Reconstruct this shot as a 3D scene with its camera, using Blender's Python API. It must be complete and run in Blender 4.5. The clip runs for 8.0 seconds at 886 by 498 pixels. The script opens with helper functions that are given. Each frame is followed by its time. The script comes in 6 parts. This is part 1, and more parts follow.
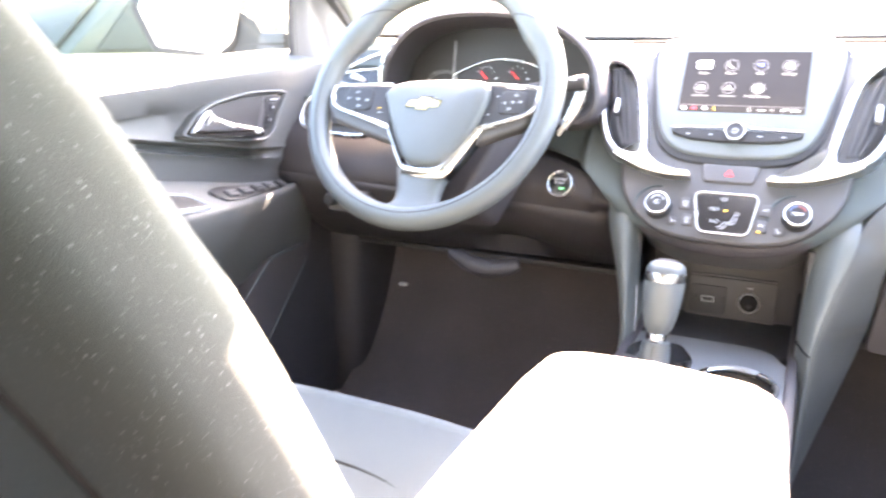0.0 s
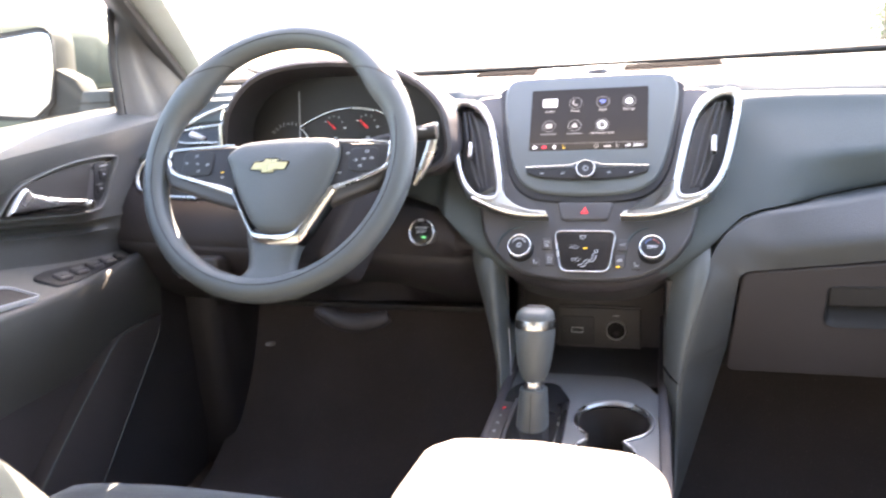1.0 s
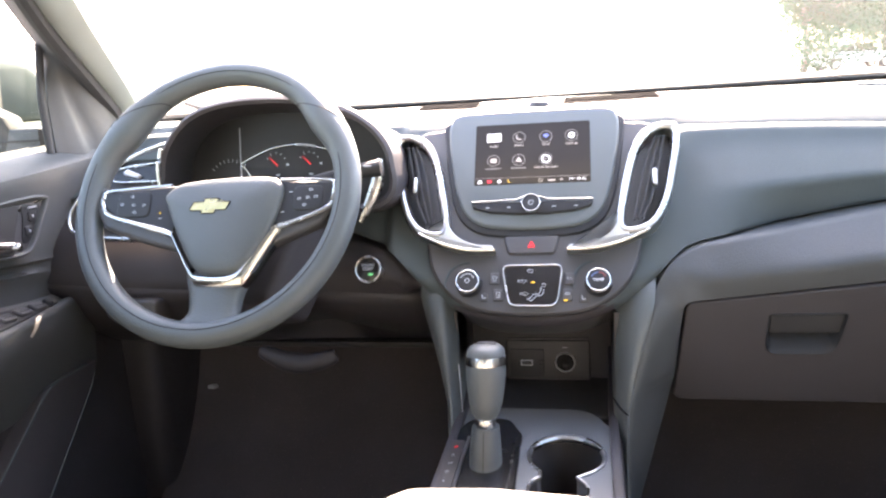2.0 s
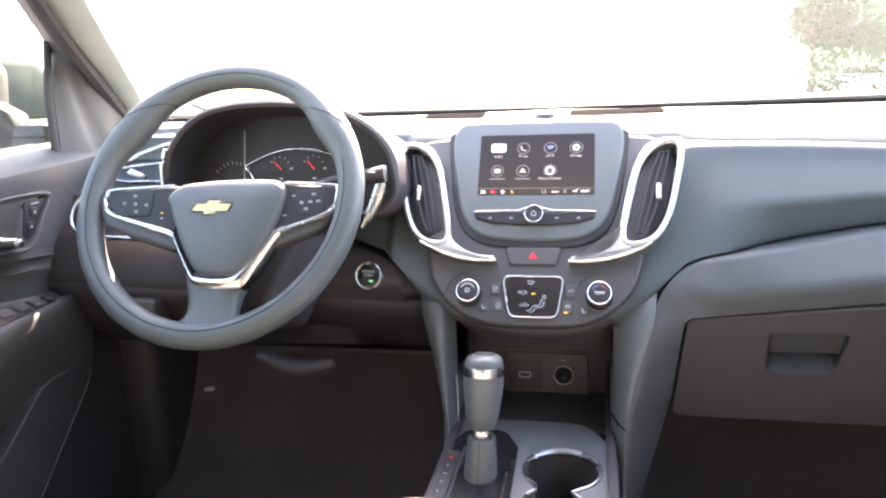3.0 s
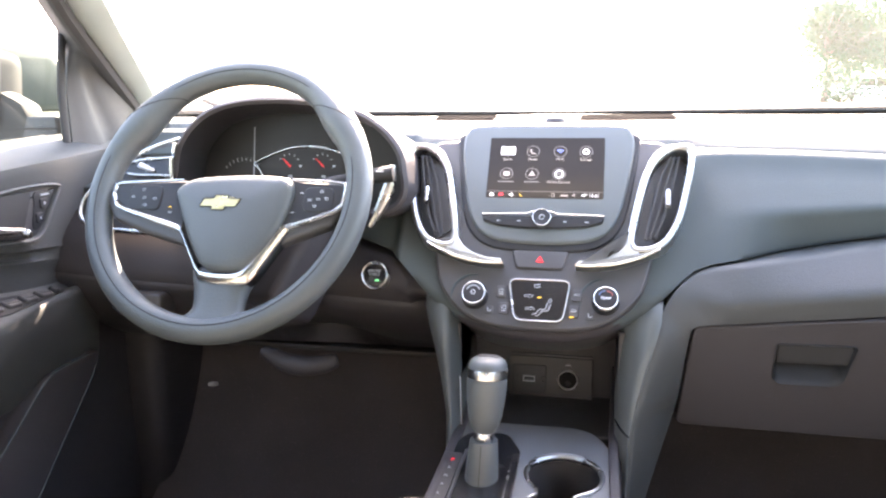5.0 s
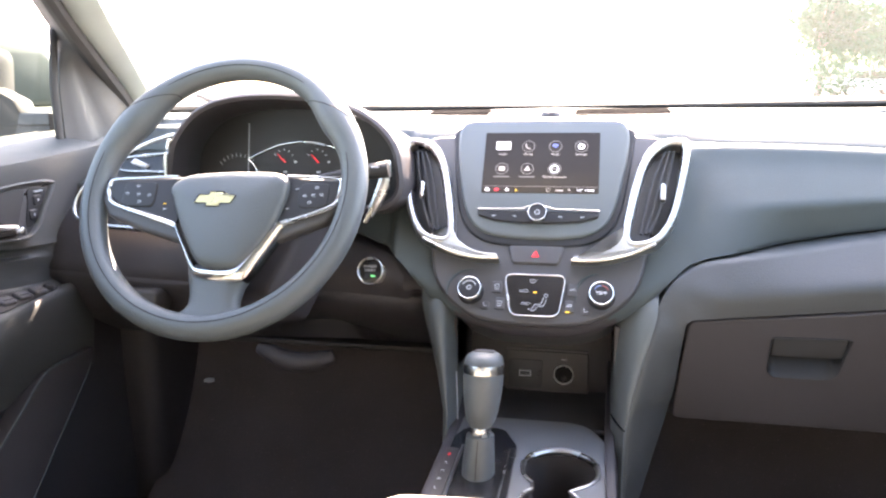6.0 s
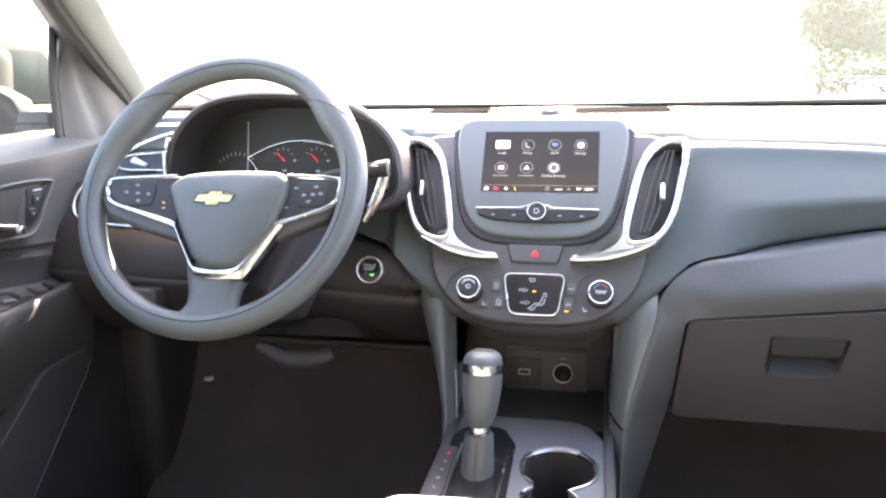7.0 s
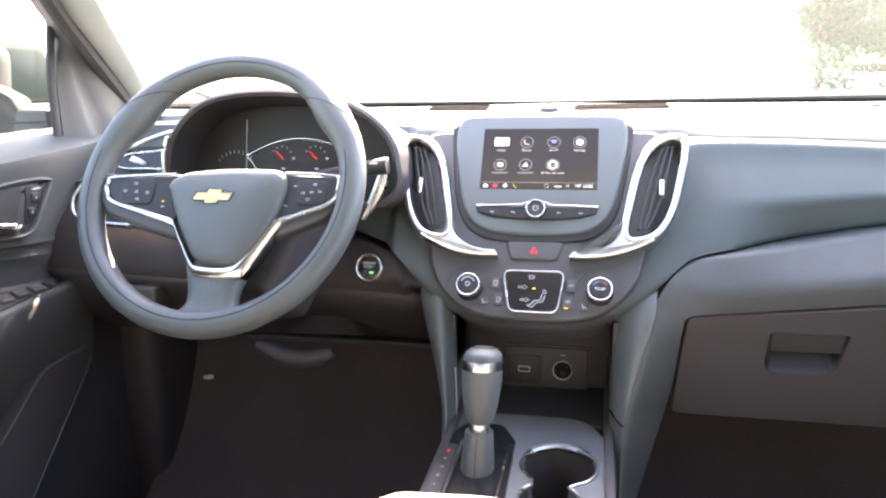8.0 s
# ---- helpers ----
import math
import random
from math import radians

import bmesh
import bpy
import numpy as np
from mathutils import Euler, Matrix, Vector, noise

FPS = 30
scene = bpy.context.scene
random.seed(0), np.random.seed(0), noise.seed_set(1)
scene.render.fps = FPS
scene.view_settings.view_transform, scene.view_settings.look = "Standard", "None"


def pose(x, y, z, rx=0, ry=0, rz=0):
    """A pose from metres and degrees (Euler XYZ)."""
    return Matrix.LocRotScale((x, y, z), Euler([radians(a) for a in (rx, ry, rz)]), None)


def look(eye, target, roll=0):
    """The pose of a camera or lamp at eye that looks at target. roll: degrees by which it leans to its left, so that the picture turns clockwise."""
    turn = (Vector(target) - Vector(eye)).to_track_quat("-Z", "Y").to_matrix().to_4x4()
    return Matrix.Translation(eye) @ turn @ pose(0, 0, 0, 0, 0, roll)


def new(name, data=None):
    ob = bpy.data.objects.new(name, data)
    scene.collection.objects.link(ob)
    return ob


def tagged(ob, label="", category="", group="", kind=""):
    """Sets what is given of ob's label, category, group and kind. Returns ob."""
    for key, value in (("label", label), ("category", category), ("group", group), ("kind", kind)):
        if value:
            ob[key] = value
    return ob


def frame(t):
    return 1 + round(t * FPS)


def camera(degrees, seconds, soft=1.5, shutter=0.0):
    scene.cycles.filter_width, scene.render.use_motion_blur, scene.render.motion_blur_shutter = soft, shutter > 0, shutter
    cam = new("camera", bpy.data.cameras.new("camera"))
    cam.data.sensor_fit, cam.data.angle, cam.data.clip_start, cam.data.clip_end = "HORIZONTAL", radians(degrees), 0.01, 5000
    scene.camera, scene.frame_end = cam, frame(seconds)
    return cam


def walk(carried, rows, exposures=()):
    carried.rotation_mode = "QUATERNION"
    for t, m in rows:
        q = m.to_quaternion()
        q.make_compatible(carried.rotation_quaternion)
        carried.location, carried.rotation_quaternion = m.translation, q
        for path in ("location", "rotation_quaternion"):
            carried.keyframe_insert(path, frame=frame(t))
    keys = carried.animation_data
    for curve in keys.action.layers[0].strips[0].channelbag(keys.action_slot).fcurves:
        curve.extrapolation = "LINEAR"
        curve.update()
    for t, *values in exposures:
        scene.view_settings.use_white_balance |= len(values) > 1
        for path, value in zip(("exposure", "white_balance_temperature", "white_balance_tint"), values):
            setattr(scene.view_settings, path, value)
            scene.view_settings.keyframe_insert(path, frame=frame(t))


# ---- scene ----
cam = camera(63.0, 8.0, soft=2.3, shutter=0.5)
PATH = [
    (0, (0.087, 0.059, 1.149), (-0.781, 1.771, 0.588), -0.6),
    (0.5, (0.079, 0.091, 1.176), (-0.589, 1.886, 0.601), -2.4),
    (1, (0.078, 0.112, 1.191), (-0.462, 1.963, 0.661), -3.7),
    (1.5, (0.074, 0.121, 1.196), (-0.372, 2.006, 0.701), -4.2),
    (2, (0.073, 0.124, 1.201), (-0.32, 2.029, 0.733), -3.9),
    (3.5, (0.073, 0.127, 1.199), (-0.341, 2.034, 0.76), -1.5),
    (4, (0.072, 0.127, 1.199), (-0.35, 2.032, 0.764), -1.1),
    (4.5, (0.074, 0.128, 1.197), (-0.35, 2.034, 0.765), -0.8),
    (6, (0.073, 0.129, 1.199), (-0.332, 2.035, 0.747), -1.0),
    (6.5, (0.074, 0.13, 1.2), (-0.328, 2.035, 0.743), -0.9),
    (7, (0.074, 0.13, 1.201), (-0.331, 2.034, 0.742), -1.0),
    (7.5, (0.074, 0.13, 1.201), (-0.328, 2.033, 0.737), -1.0),
    (8, (0.074, 0.13, 1.201), (-0.329, 2.033, 0.735), -1.2),
]
walk(cam, [(t, look(e, g, r)) for t, e, g, r in PATH],
     exposures=[(0.0, 6.30, 8200, 28), (0.5, 5.17, 8200, 28), (1.0, 4.82, 8200, 28), (1.5, 4.77, 8200, 28), (2.0, 4.77, 8200, 28), (3.5, 4.87, 8200, 28), (4.5, 4.97, 8200, 28), (6.0, 4.92, 8200, 28), (8.0, 4.92, 8200, 28)])

# ---------------------------------------------------------------- world and sun
SUN_AZ, SUN_EL = radians(-1), radians(42)
world = bpy.data.worlds.new("world")
scene.world = world
world.use_nodes = True
wn = world.node_tree
sky = wn.nodes.new("ShaderNodeTexSky")
sky.sky_type, sky.sun_disc = "NISHITA", False
sky.sun_elevation, sky.sun_rotation = SUN_EL, SUN_AZ
sky.air_density, sky.dust_density = 1.0, 1.2
wn.nodes["Background"].inputs["Strength"].default_value = 0.15
wn.links.new(sky.outputs[0], wn.nodes["Background"].inputs["Color"])
sun = new("sun", bpy.data.lights.new("sun", "SUN"))
sun.data.energy, sun.data.angle, sun.data.color = 4.5, radians(0.5), (1.0, 0.95, 0.86)
toward = Vector((math.sin(SUN_AZ) * math.cos(SUN_EL), math.cos(SUN_AZ) * math.cos(SUN_EL), math.sin(SUN_EL)))
sun.matrix_world = look(toward * 30, (0, 0, 0))


# ---------------------------------------------------------------- materials
def material(name, color, rough=0.6, metal=0.0, grain=0.0, grain_size=900.0, blotch=0.12, blotch_size=9.0,
             spec=0.5, coat=0.0, emit=None, emit_strength=1.0, sheen=0.0):
    """Principled surface with blotches in colour and gloss, and a fine grain in relief."""
    m = bpy.data.materials.new(name)
    m.use_nodes = True
    nt = m.node_tree
    b = nt.nodes["Principled BSDF"]
    b.inputs["Roughness"].default_value = rough
    b.inputs["Metallic"].default_value = metal
    b.inputs["Specular IOR Level"].default_value = spec
    b.inputs["Coat Weight"].default_value = coat
    b.inputs["Sheen Weight"].default_value = sheen
    b.inputs["Base Color"].default_value = (*color, 1)
    co = nt.nodes.new("ShaderNodeTexCoord")
    if blotch:
        n = nt.nodes.new("ShaderNodeTexNoise")
        n.inputs["Scale"].default_value, n.inputs["Detail"].default_value = blotch_size, 7
        nt.links.new(co.outputs["Object"], n.inputs["Vector"])
        r = nt.nodes.new("ShaderNodeMapRange")
        r.inputs["From Min"].default_value, r.inputs["From Max"].default_value = 0.3, 0.7
        r.inputs["To Min"].default_value, r.inputs["To Max"].default_value = 1 - blotch, 1 + blotch
        nt.links.new(n.outputs["Fac"], r.inputs["Value"])
        mx = nt.nodes.new("ShaderNodeVectorMath")
        mx.operation = "SCALE"
        mx.inputs[0].default_value = color
        nt.links.new(r.outputs["Result"], mx.inputs["Scale"])
        nt.links.new(mx.outputs["Vector"], b.inputs["Base Color"])
        r2 = nt.nodes.new("ShaderNodeMapRange")
        r2.inputs["From Min"].default_value, r2.inputs["From Max"].default_value = 0.3, 0.7
        r2.inputs["To Min"].default_value, r2.inputs["To Max"].default_value = max(rough - 0.06, 0.03), min(rough + 0.06, 1)
        nt.links.new(n.outputs["Fac"], r2.inputs["Value"])
        nt.links.new(r2.outputs["Result"], b.inputs["Roughness"])
    if grain:
        g = nt.nodes.new("ShaderNodeTexVoronoi")
        g.inputs["Scale"].default_value = grain_size
        nt.links.new(co.outputs["Object"], g.inputs["Vector"])
        bp = nt.nodes.new("ShaderNodeBump")
        bp.inputs["Strength"].default_value, bp.inputs["Distance"].default_value = grain, 0.0006
        nt.links.new(g.outputs["Distance"], bp.inputs["Height"])
        nt.links.new(bp.outputs["Normal"], b.inputs["Normal"])
    if emit:
        b.inputs["Emission Color"].default_value = (*emit, 1)
        b.inputs["Emission Strength"].default_value = emit_strength
    return m


def cloth(name, color, weave=1400.0, fuzz=0.35, dust_haze=2.6):
    """Woven seat cloth: fine threads, pale dusty specks and soft blotches."""
    m = material(name, color, rough=0.9, grain=0.3, grain_size=weave, blotch=0.15, blotch_size=6, spec=0.2, sheen=fuzz)
    nt = m.node_tree
    b = nt.nodes["Principled BSDF"]
    co = nt.nodes.new("ShaderNodeTexCoord")
    n = nt.nodes.new("ShaderNodeTexNoise")
    n.inputs["Scale"].default_value, n.inputs["Detail"].default_value = 520, 4
    nt.links.new(co.outputs["Object"], n.inputs["Vector"])
    r = nt.nodes.new("ShaderNodeMapRange")
    r.inputs["From Min"].default_value, r.inputs["From Max"].default_value = 0.64, 0.74
    nt.links.new(n.outputs["Fac"], r.inputs["Value"])
    mix = nt.nodes.new("ShaderNodeMix")
    mix.data_type = "RGBA"
    mix.inputs["B"].default_value = (*[min(1, c * dust_haze) for c in color], 1)
    src = b.inputs["Base Color"].links[0].from_socket
    nt.links.new(r.outputs["Result"], mix.inputs["Factor"])
    nt.links.new(src, mix.inputs["A"])
    nt.links.new(mix.outputs["Result"], b.inputs["Base Color"])
    return m


def glass(name, tint=(0.93, 0.96, 0.95), dust_haze=0.0):
    """Thin pane: clear with a Fresnel gloss and a translucent share imitating lens haze."""
    m = bpy.data.materials.new(name)
    m.use_nodes = True
    nt = m.node_tree
    nt.nodes.remove(nt.nodes["Principled BSDF"])
    t, g, f, x, p, q, d, y, n, r = (nt.nodes.new("ShaderNode" + k) for k in ("BsdfTransparent", "BsdfGlossy", "LayerWeight", "MixShader", "Math", "Math", "BsdfTranslucent", "MixShader", "TexNoise", "MapRange"))
    t.inputs["Color"].default_value = (*tint, 1)
    g.inputs["Roughness"].default_value = 0.02
    p.operation, p.inputs[1].default_value = "POWER", 2.0
    q.operation, q.inputs[1].default_value = "MULTIPLY", 0.25
    d.inputs["Color"].default_value = (0.80, 0.80, 0.78, 1)
    n.inputs["Scale"].default_value, n.inputs["Detail"].default_value = 5.0, 6
    r.inputs["From Min"].default_value, r.inputs["From Max"].default_value = 0.3, 0.7
    r.inputs["To Min"].default_value, r.inputs["To Max"].default_value = dust_haze * 0.7, dust_haze * 1.3
    for a, c in ((f.outputs["Facing"], p.inputs[0]), (p.outputs[0], q.inputs[0]), (q.outputs[0], x.inputs[0]), (t.outputs[0], x.inputs[1]), (g.outputs[0], x.inputs[2]),
                 (n.outputs["Fac"], r.inputs["Value"]), (r.outputs["Result"], y.inputs[0]), (x.outputs[0], y.inputs[1]), (d.outputs[0], y.inputs[2]),
                 (y.outputs[0], nt.nodes["Material Output"].inputs["Surface"])):
        nt.links.new(a, c)
    return m


SOFT = material("soft_dash_plastic", (0.063, 0.079, 0.082), 0.62, grain=0.35, grain_size=650, blotch=0.07, spec=0.18)
LOWER = material("lower_dash_plastic", (0.036, 0.032, 0.035), 0.6, grain=0.4, grain_size=650, blotch=0.08)
STACKM = material("stack_plastic", (0.058, 0.057, 0.059), 0.5, grain=0.25, grain_size=800, blotch=0.06)
PLATE = material("screen_plate_plastic", (0.088, 0.103, 0.105), 0.45, grain=0.2, grain_size=900, blotch=0.05)
DARK = material("black_plastic", (0.032, 0.030, 0.031), 0.55, grain=0.2, blotch=0.1)
PIANO = material("gloss_black", (0.012, 0.012, 0.013), 0.22, blotch=0.05)
CHROME = material("satin_chrome", (0.58, 0.58, 0.57), 0.24, metal=1.0, blotch=0.04, blotch_size=30)
LEDGE = material("panel_plastic", (0.050, 0.056, 0.058), 0.55, grain=0.4, grain_size=650, blotch=0.08)
BRIGHT = material("polished_chrome", (0.62, 0.62, 0.60), 0.20, metal=1.0, blotch=0.04, blotch_size=30)
SATIN = material("satin_silver_trim", (0.50, 0.505, 0.50), 0.30, metal=1.0, blotch=0.05, blotch_size=25)
# darker copy of SATIN; the wings' dim reflection is put into its colour
WING_DIM = material("dim_satin_wing", (0.36, 0.37, 0.35), 0.42, metal=1.0, blotch=0.05, blotch_size=25)
LEATHER = material("wheel_leather", (0.075, 0.087, 0.090), 0.42, grain=0.5, grain_size=500, blotch=0.08)
HUBM = material("hub_plastic", (0.070, 0.081, 0.084), 0.45, grain=0.45, grain_size=600, blotch=0.06)
BUTTON = material("button_plastic", (0.020, 0.021, 0.023), 0.5, spec=0.35, blotch=0.06)
WHITE = material("white_print", (0.75, 0.76, 0.78), 0.5, blotch=0)
GREYPRINT = material("grey_print", (0.38, 0.40, 0.43), 0.5, blotch=0)
GOLD = material("gold_badge", (0.52, 0.43, 0.22), 0.30, metal=0.85, blotch=0.08, blotch_size=60)
FABRIC = cloth("grey_seat_cloth", (0.053, 0.060, 0.055), fuzz=0.08, dust_haze=3.4)
FABRIC2 = cloth("seat_insert_cloth", (0.036, 0.045, 0.050))
VINYL = material("armrest_vinyl", (0.095, 0.092, 0.088), 0.5, grain=0.5, grain_size=420, blotch=0.06)
THREAD = material("seam_thread", (0.018, 0.018, 0.018), 0.8, blotch=0.1)
CARPET = cloth("black_carpet", (0.082, 0.070, 0.072), 700, 0.1)
DOORM = material("door_panel_plastic", (0.064, 0.068, 0.068), 0.55, grain=0.4, grain_size=600, blotch=0.08)
TRIMGREY = material("pillar_trim", (0.335, 0.375, 0.358), 0.8, grain=0.4, grain_size=1200, blotch=0.08)
SAIL = material("sail_panel_plastic", (0.046, 0.047, 0.047), 0.55, grain=0.3, blotch=0.06)
LINER = material("headliner_cloth", (0.50, 0.49, 0.47), 0.9, grain=0.5, grain_size=1500, blotch=0.06)
SLOT = material("vent_slot_plastic", (0.014, 0.013, 0.013), 0.9, spec=0.03, blotch=0.1)
CONSOLE = material("console_satin_grey", (0.135, 0.140, 0.146), 0.45, metal=0.2, grain=0.2, grain_size=900, blotch=0.06)
RUBBER = material("black_rubber", (0.02, 0.02, 0.021), 0.7, blotch=0.1)
GLASS = glass("window_glass", (0.36, 0.41, 0.39), dust_haze=0.003)
# added pale film stands in for lens glare over the view outside
SCREENGLASS = glass("windscreen_glass", (0.70, 0.76, 0.74), dust_haze=0.011)
# for the unseen rear panes; tint set to hold back light from behind
PRIVACY = glass("privacy_glass", (0.09, 0.095, 0.09))
MIRROR = material("mirror_glass", (0.92, 0.93, 0.93), 0.02, metal=1.0, blotch=0)
HOUSING = material("mirror_housing", (0.035, 0.037, 0.036), 0.6, spec=0.2, grain=0.2, blotch=0.05)
FOOT = material("mirror_foot_plastic", (0.075, 0.082, 0.085), 0.6, spec=0.25, grain=0.2, blotch=0.06)
PAINT = material("silver_car_paint", (0.42, 0.43, 0.44), 0.3, metal=0.6, coat=0.6, blotch=0.04)
SCREEN = material("screen_glass", (0.014, 0.013, 0.012), 0.2, spec=0.15, blotch=0.2, blotch_size=14, emit=(0.10, 0.085, 0.075), emit_strength=0.012)
GAUGE = material("gauge_face", (0.02, 0.019, 0.019), 0.65, blotch=0.08)
RED_LIT = material("red_lit", (0.45, 0.02, 0.03), 0.4, blotch=0, emit=(1.0, 0.03, 0.04), emit_strength=0.05)
AMBER_LIT = material("amber_lit", (0.6, 0.4, 0.05), 0.4, blotch=0, emit=(1.0, 0.62, 0.05), emit_strength=0.07)
GREEN_LIT = material("green_lit", (0.1, 0.5, 0.2), 0.4, blotch=0, emit=(0.1, 0.9, 0.35), emit_strength=0.04)
ICON = material("screen_icon_white", (0.8, 0.8, 0.8), 0.4, blotch=0, emit=(1, 1, 1), emit_strength=0.030)
ICON_DIM = material("screen_icon_grey", (0.3, 0.28, 0.26), 0.4, blotch=0, emit=(0.55, 0.5, 0.46), emit_strength=0.036)
ICON_RIM = material("screen_icon_rim", (0.12, 0.115, 0.11), 0.4, blotch=0, emit=(0.40, 0.36, 0.33), emit_strength=0.018)
ICON_BLUE = material("screen_icon_blue", (0.1, 0.15, 0.45), 0.4, blotch=0, emit=(0.22, 0.3, 0.85), emit_strength=0.045)
ASPHALT = material("asphalt", (0.105, 0.103, 0.100), 0.9, grain=0.8, grain_size=60, blotch=0.2, blotch_size=0.6)
BARK = material("bark", (0.10, 0.095, 0.08), 0.9, grain=0.8, grain_size=40, blotch=0.3)
LEAF = material("leaf", (0.009, 0.046, 0.021), 0.8, spec=0.05, blotch=0.35, blotch_size=3)
CAR_GREEN = material("green_car_paint", (0.035, 0.05, 0.038), 0.5, spec=0.2, coat=0.1, blotch=0.04)
RED_MARK = material("red_mark", (0.28, 0.05, 0.05), 0.5, blotch=0)
BLUE_MARK = material("blue_mark", (0.08, 0.14, 0.30), 0.5, blotch=0)
SILVER = material("silver_print", (0.55, 0.56, 0.57), 0.35, blotch=0)
CAR_PALE = material("pale_car_paint", (0.45, 0.55, 0.58), 0.3, coat=0.7, blotch=0.04)
CAR_GLASS = material("car_window_dark", (0.030, 0.042, 0.036), 0.5, spec=0.1, blotch=0.1)


# ---------------------------------------------------------------- mesh helpers
def resample(pts, n):
    """The same line in n even steps."""
    d = [0.0]
    for a, b in zip(pts, pts[1:]):
        d.append(d[-1] + (b - a).length)
    t = np.linspace(0, d[-1], n)
    return [Vector(q) for q in zip(*(np.interp(t, d, [p[k] for p in pts]) for k in range(3)))]


def part(name, bm, mat, parent=None, label="", smooth=True, sharp=35):
    """Links a bmesh as one mesh object under a thing or a part."""
    bmesh.ops.recalc_face_normals(bm, faces=bm.faces)
    if smooth:
        for f in bm.faces:
            f.smooth = True
        for e in bm.edges:
            if len(e.link_faces) == 2 and e.calc_face_angle(0) > radians(sharp):
                e.smooth = False
    me = bpy.data.meshes.new(name)
    bm.to_mesh(me)
    bm.free()
    me.materials.append(mat)
    ob = new(name, me)
    if parent:
        ob.parent = parent
        ob.matrix_parent_inverse = parent.matrix_world.inverted()
    if label:
        tagged(ob, label)
    return ob


def thing(name, at, label, category, group="", kind=""):
    ob = new(name)
    ob.empty_display_size = 0.05
    ob.matrix_world = Matrix.Translation(at)
    bpy.context.view_layer.update()
    return tagged(ob, label, category, group, kind)


def structure(ob, label, category):
    return tagged(ob, label, category, kind="structure")


def frame_of(origin, u, v):
    """Maps (u, v, w) to the world; w points along u x v."""
    o, u, v = Vector(origin), Vector(u).normalized(), Vector(v).normalized()
    w = u.cross(v)
    return lambda a, b, c=0.0: o + u * float(a) + v * float(b) + w * float(c)


def rpoly(corners, seg=5):
    """A closed outline from corners (u, v, radius)."""
    out, n = [], len(corners)
    for i, (x, y, r) in enumerate(corners):
        p, a, b = Vector((x, y)), Vector(corners[i - 1][:2]), Vector(corners[(i + 1) % n][:2])
        da, db = (a - p), (b - p)
        if r <= 0:
            out.append(p)
            continue
        k = min(r / max(math.tan(da.angle(db) / 2), 1e-3), da.length * 0.49, db.length * 0.49)
        s, e = p + da.normalized() * k, p + db.normalized() * k
        for j in range(seg + 1):
            t = j / seg
            out.append(s * (1 - t) ** 2 + p * 2 * t * (1 - t) + e * t * t)
    return out


def rrect(cx, cy, w, h, r, seg=4):
    return rpoly([(cx - w / 2, cy - h / 2, r), (cx + w / 2, cy - h / 2, r), (cx + w / 2, cy + h / 2, r), (cx - w / 2, cy + h / 2, r)], seg)


def disc(cx, cy, r, n=28):
    return [Vector((cx + r * math.cos(a), cy + r * math.sin(a))) for a in (2 * math.pi * i / n for i in range(n))]


def offset(loop, d):
    """Outline moved inwards by d (outwards if negative)."""
    n = len(loop)
    area = sum(loop[i - 1].x * loop[i].y - loop[i].x * loop[i - 1].y for i in range(n))
    s = 1 if area > 0 else -1
    out = []
    for i in range(n):
        t = loop[(i + 1) % n] - loop[i - 1]
        if t.length < 1e-9:
            t = Vector((1, 0))
        t.normalize()
        out.append(loop[i] + Vector((-t.y, t.x)) * d * s)
    return out


def skin(bm, rings, closed=True, cap_start=False, cap_end=False, loop=False):
    """Faces between rings of points."""
    rows = [[bm.verts.new(p) for p in ring] for ring in rings]
    n = len(rows[0])
    pairs = list(zip(rows, rows[1:])) + ([(rows[-1], rows[0])] if loop else [])
    for a, b in pairs:
        for i in range(n if closed else n - 1):
            j = (i + 1) % n
            bm.faces.new((a[i], a[j], b[j], b[i]))
    if cap_start:
        bm.faces.new(rows[0][::-1])
    if cap_end:
        bm.faces.new(rows[-1])
    return rows


def plate(outline, at, w0, w1, bevel=0.002):
    """A slab with that outline from w0 to w1, its front edge rounded."""
    bm = bmesh.new()
    d = 1 if w1 > w0 else -1
    rings = [[at(p.x, p.y, w0) for p in outline]]
    for k in (0.0, 0.4, 0.75, 1.0):
        a = k * math.pi / 2
        o = offset(outline, bevel * (1 - math.cos(a)))
        rings.append([at(p.x, p.y, w1 - d * bevel * (1 - math.sin(a))) for p in o])
    skin(bm, rings, cap_start=True, cap_end=True)
    return bm


def band(outline, width, at, w0, w1, round_=0.4):
    """A frame along an outline: width inwards, a rounded crest."""
    bm = bmesh.new()
    rings = []
    for k in range(9):
        a = math.pi * k / 8
        o = offset(outline, width * (0.5 - 0.5 * math.cos(a)))
        rings.append([at(p.x, p.y, w0 + (w1 - w0) * math.sin(a) ** round_) for p in o])
    rings.append([at(p.x, p.y, w0 - 0.004) for p in offset(outline, width)])
    rings.append([at(p.x, p.y, w0 - 0.004) for p in outline])
    skin(bm, rings, loop=True)
    return bm


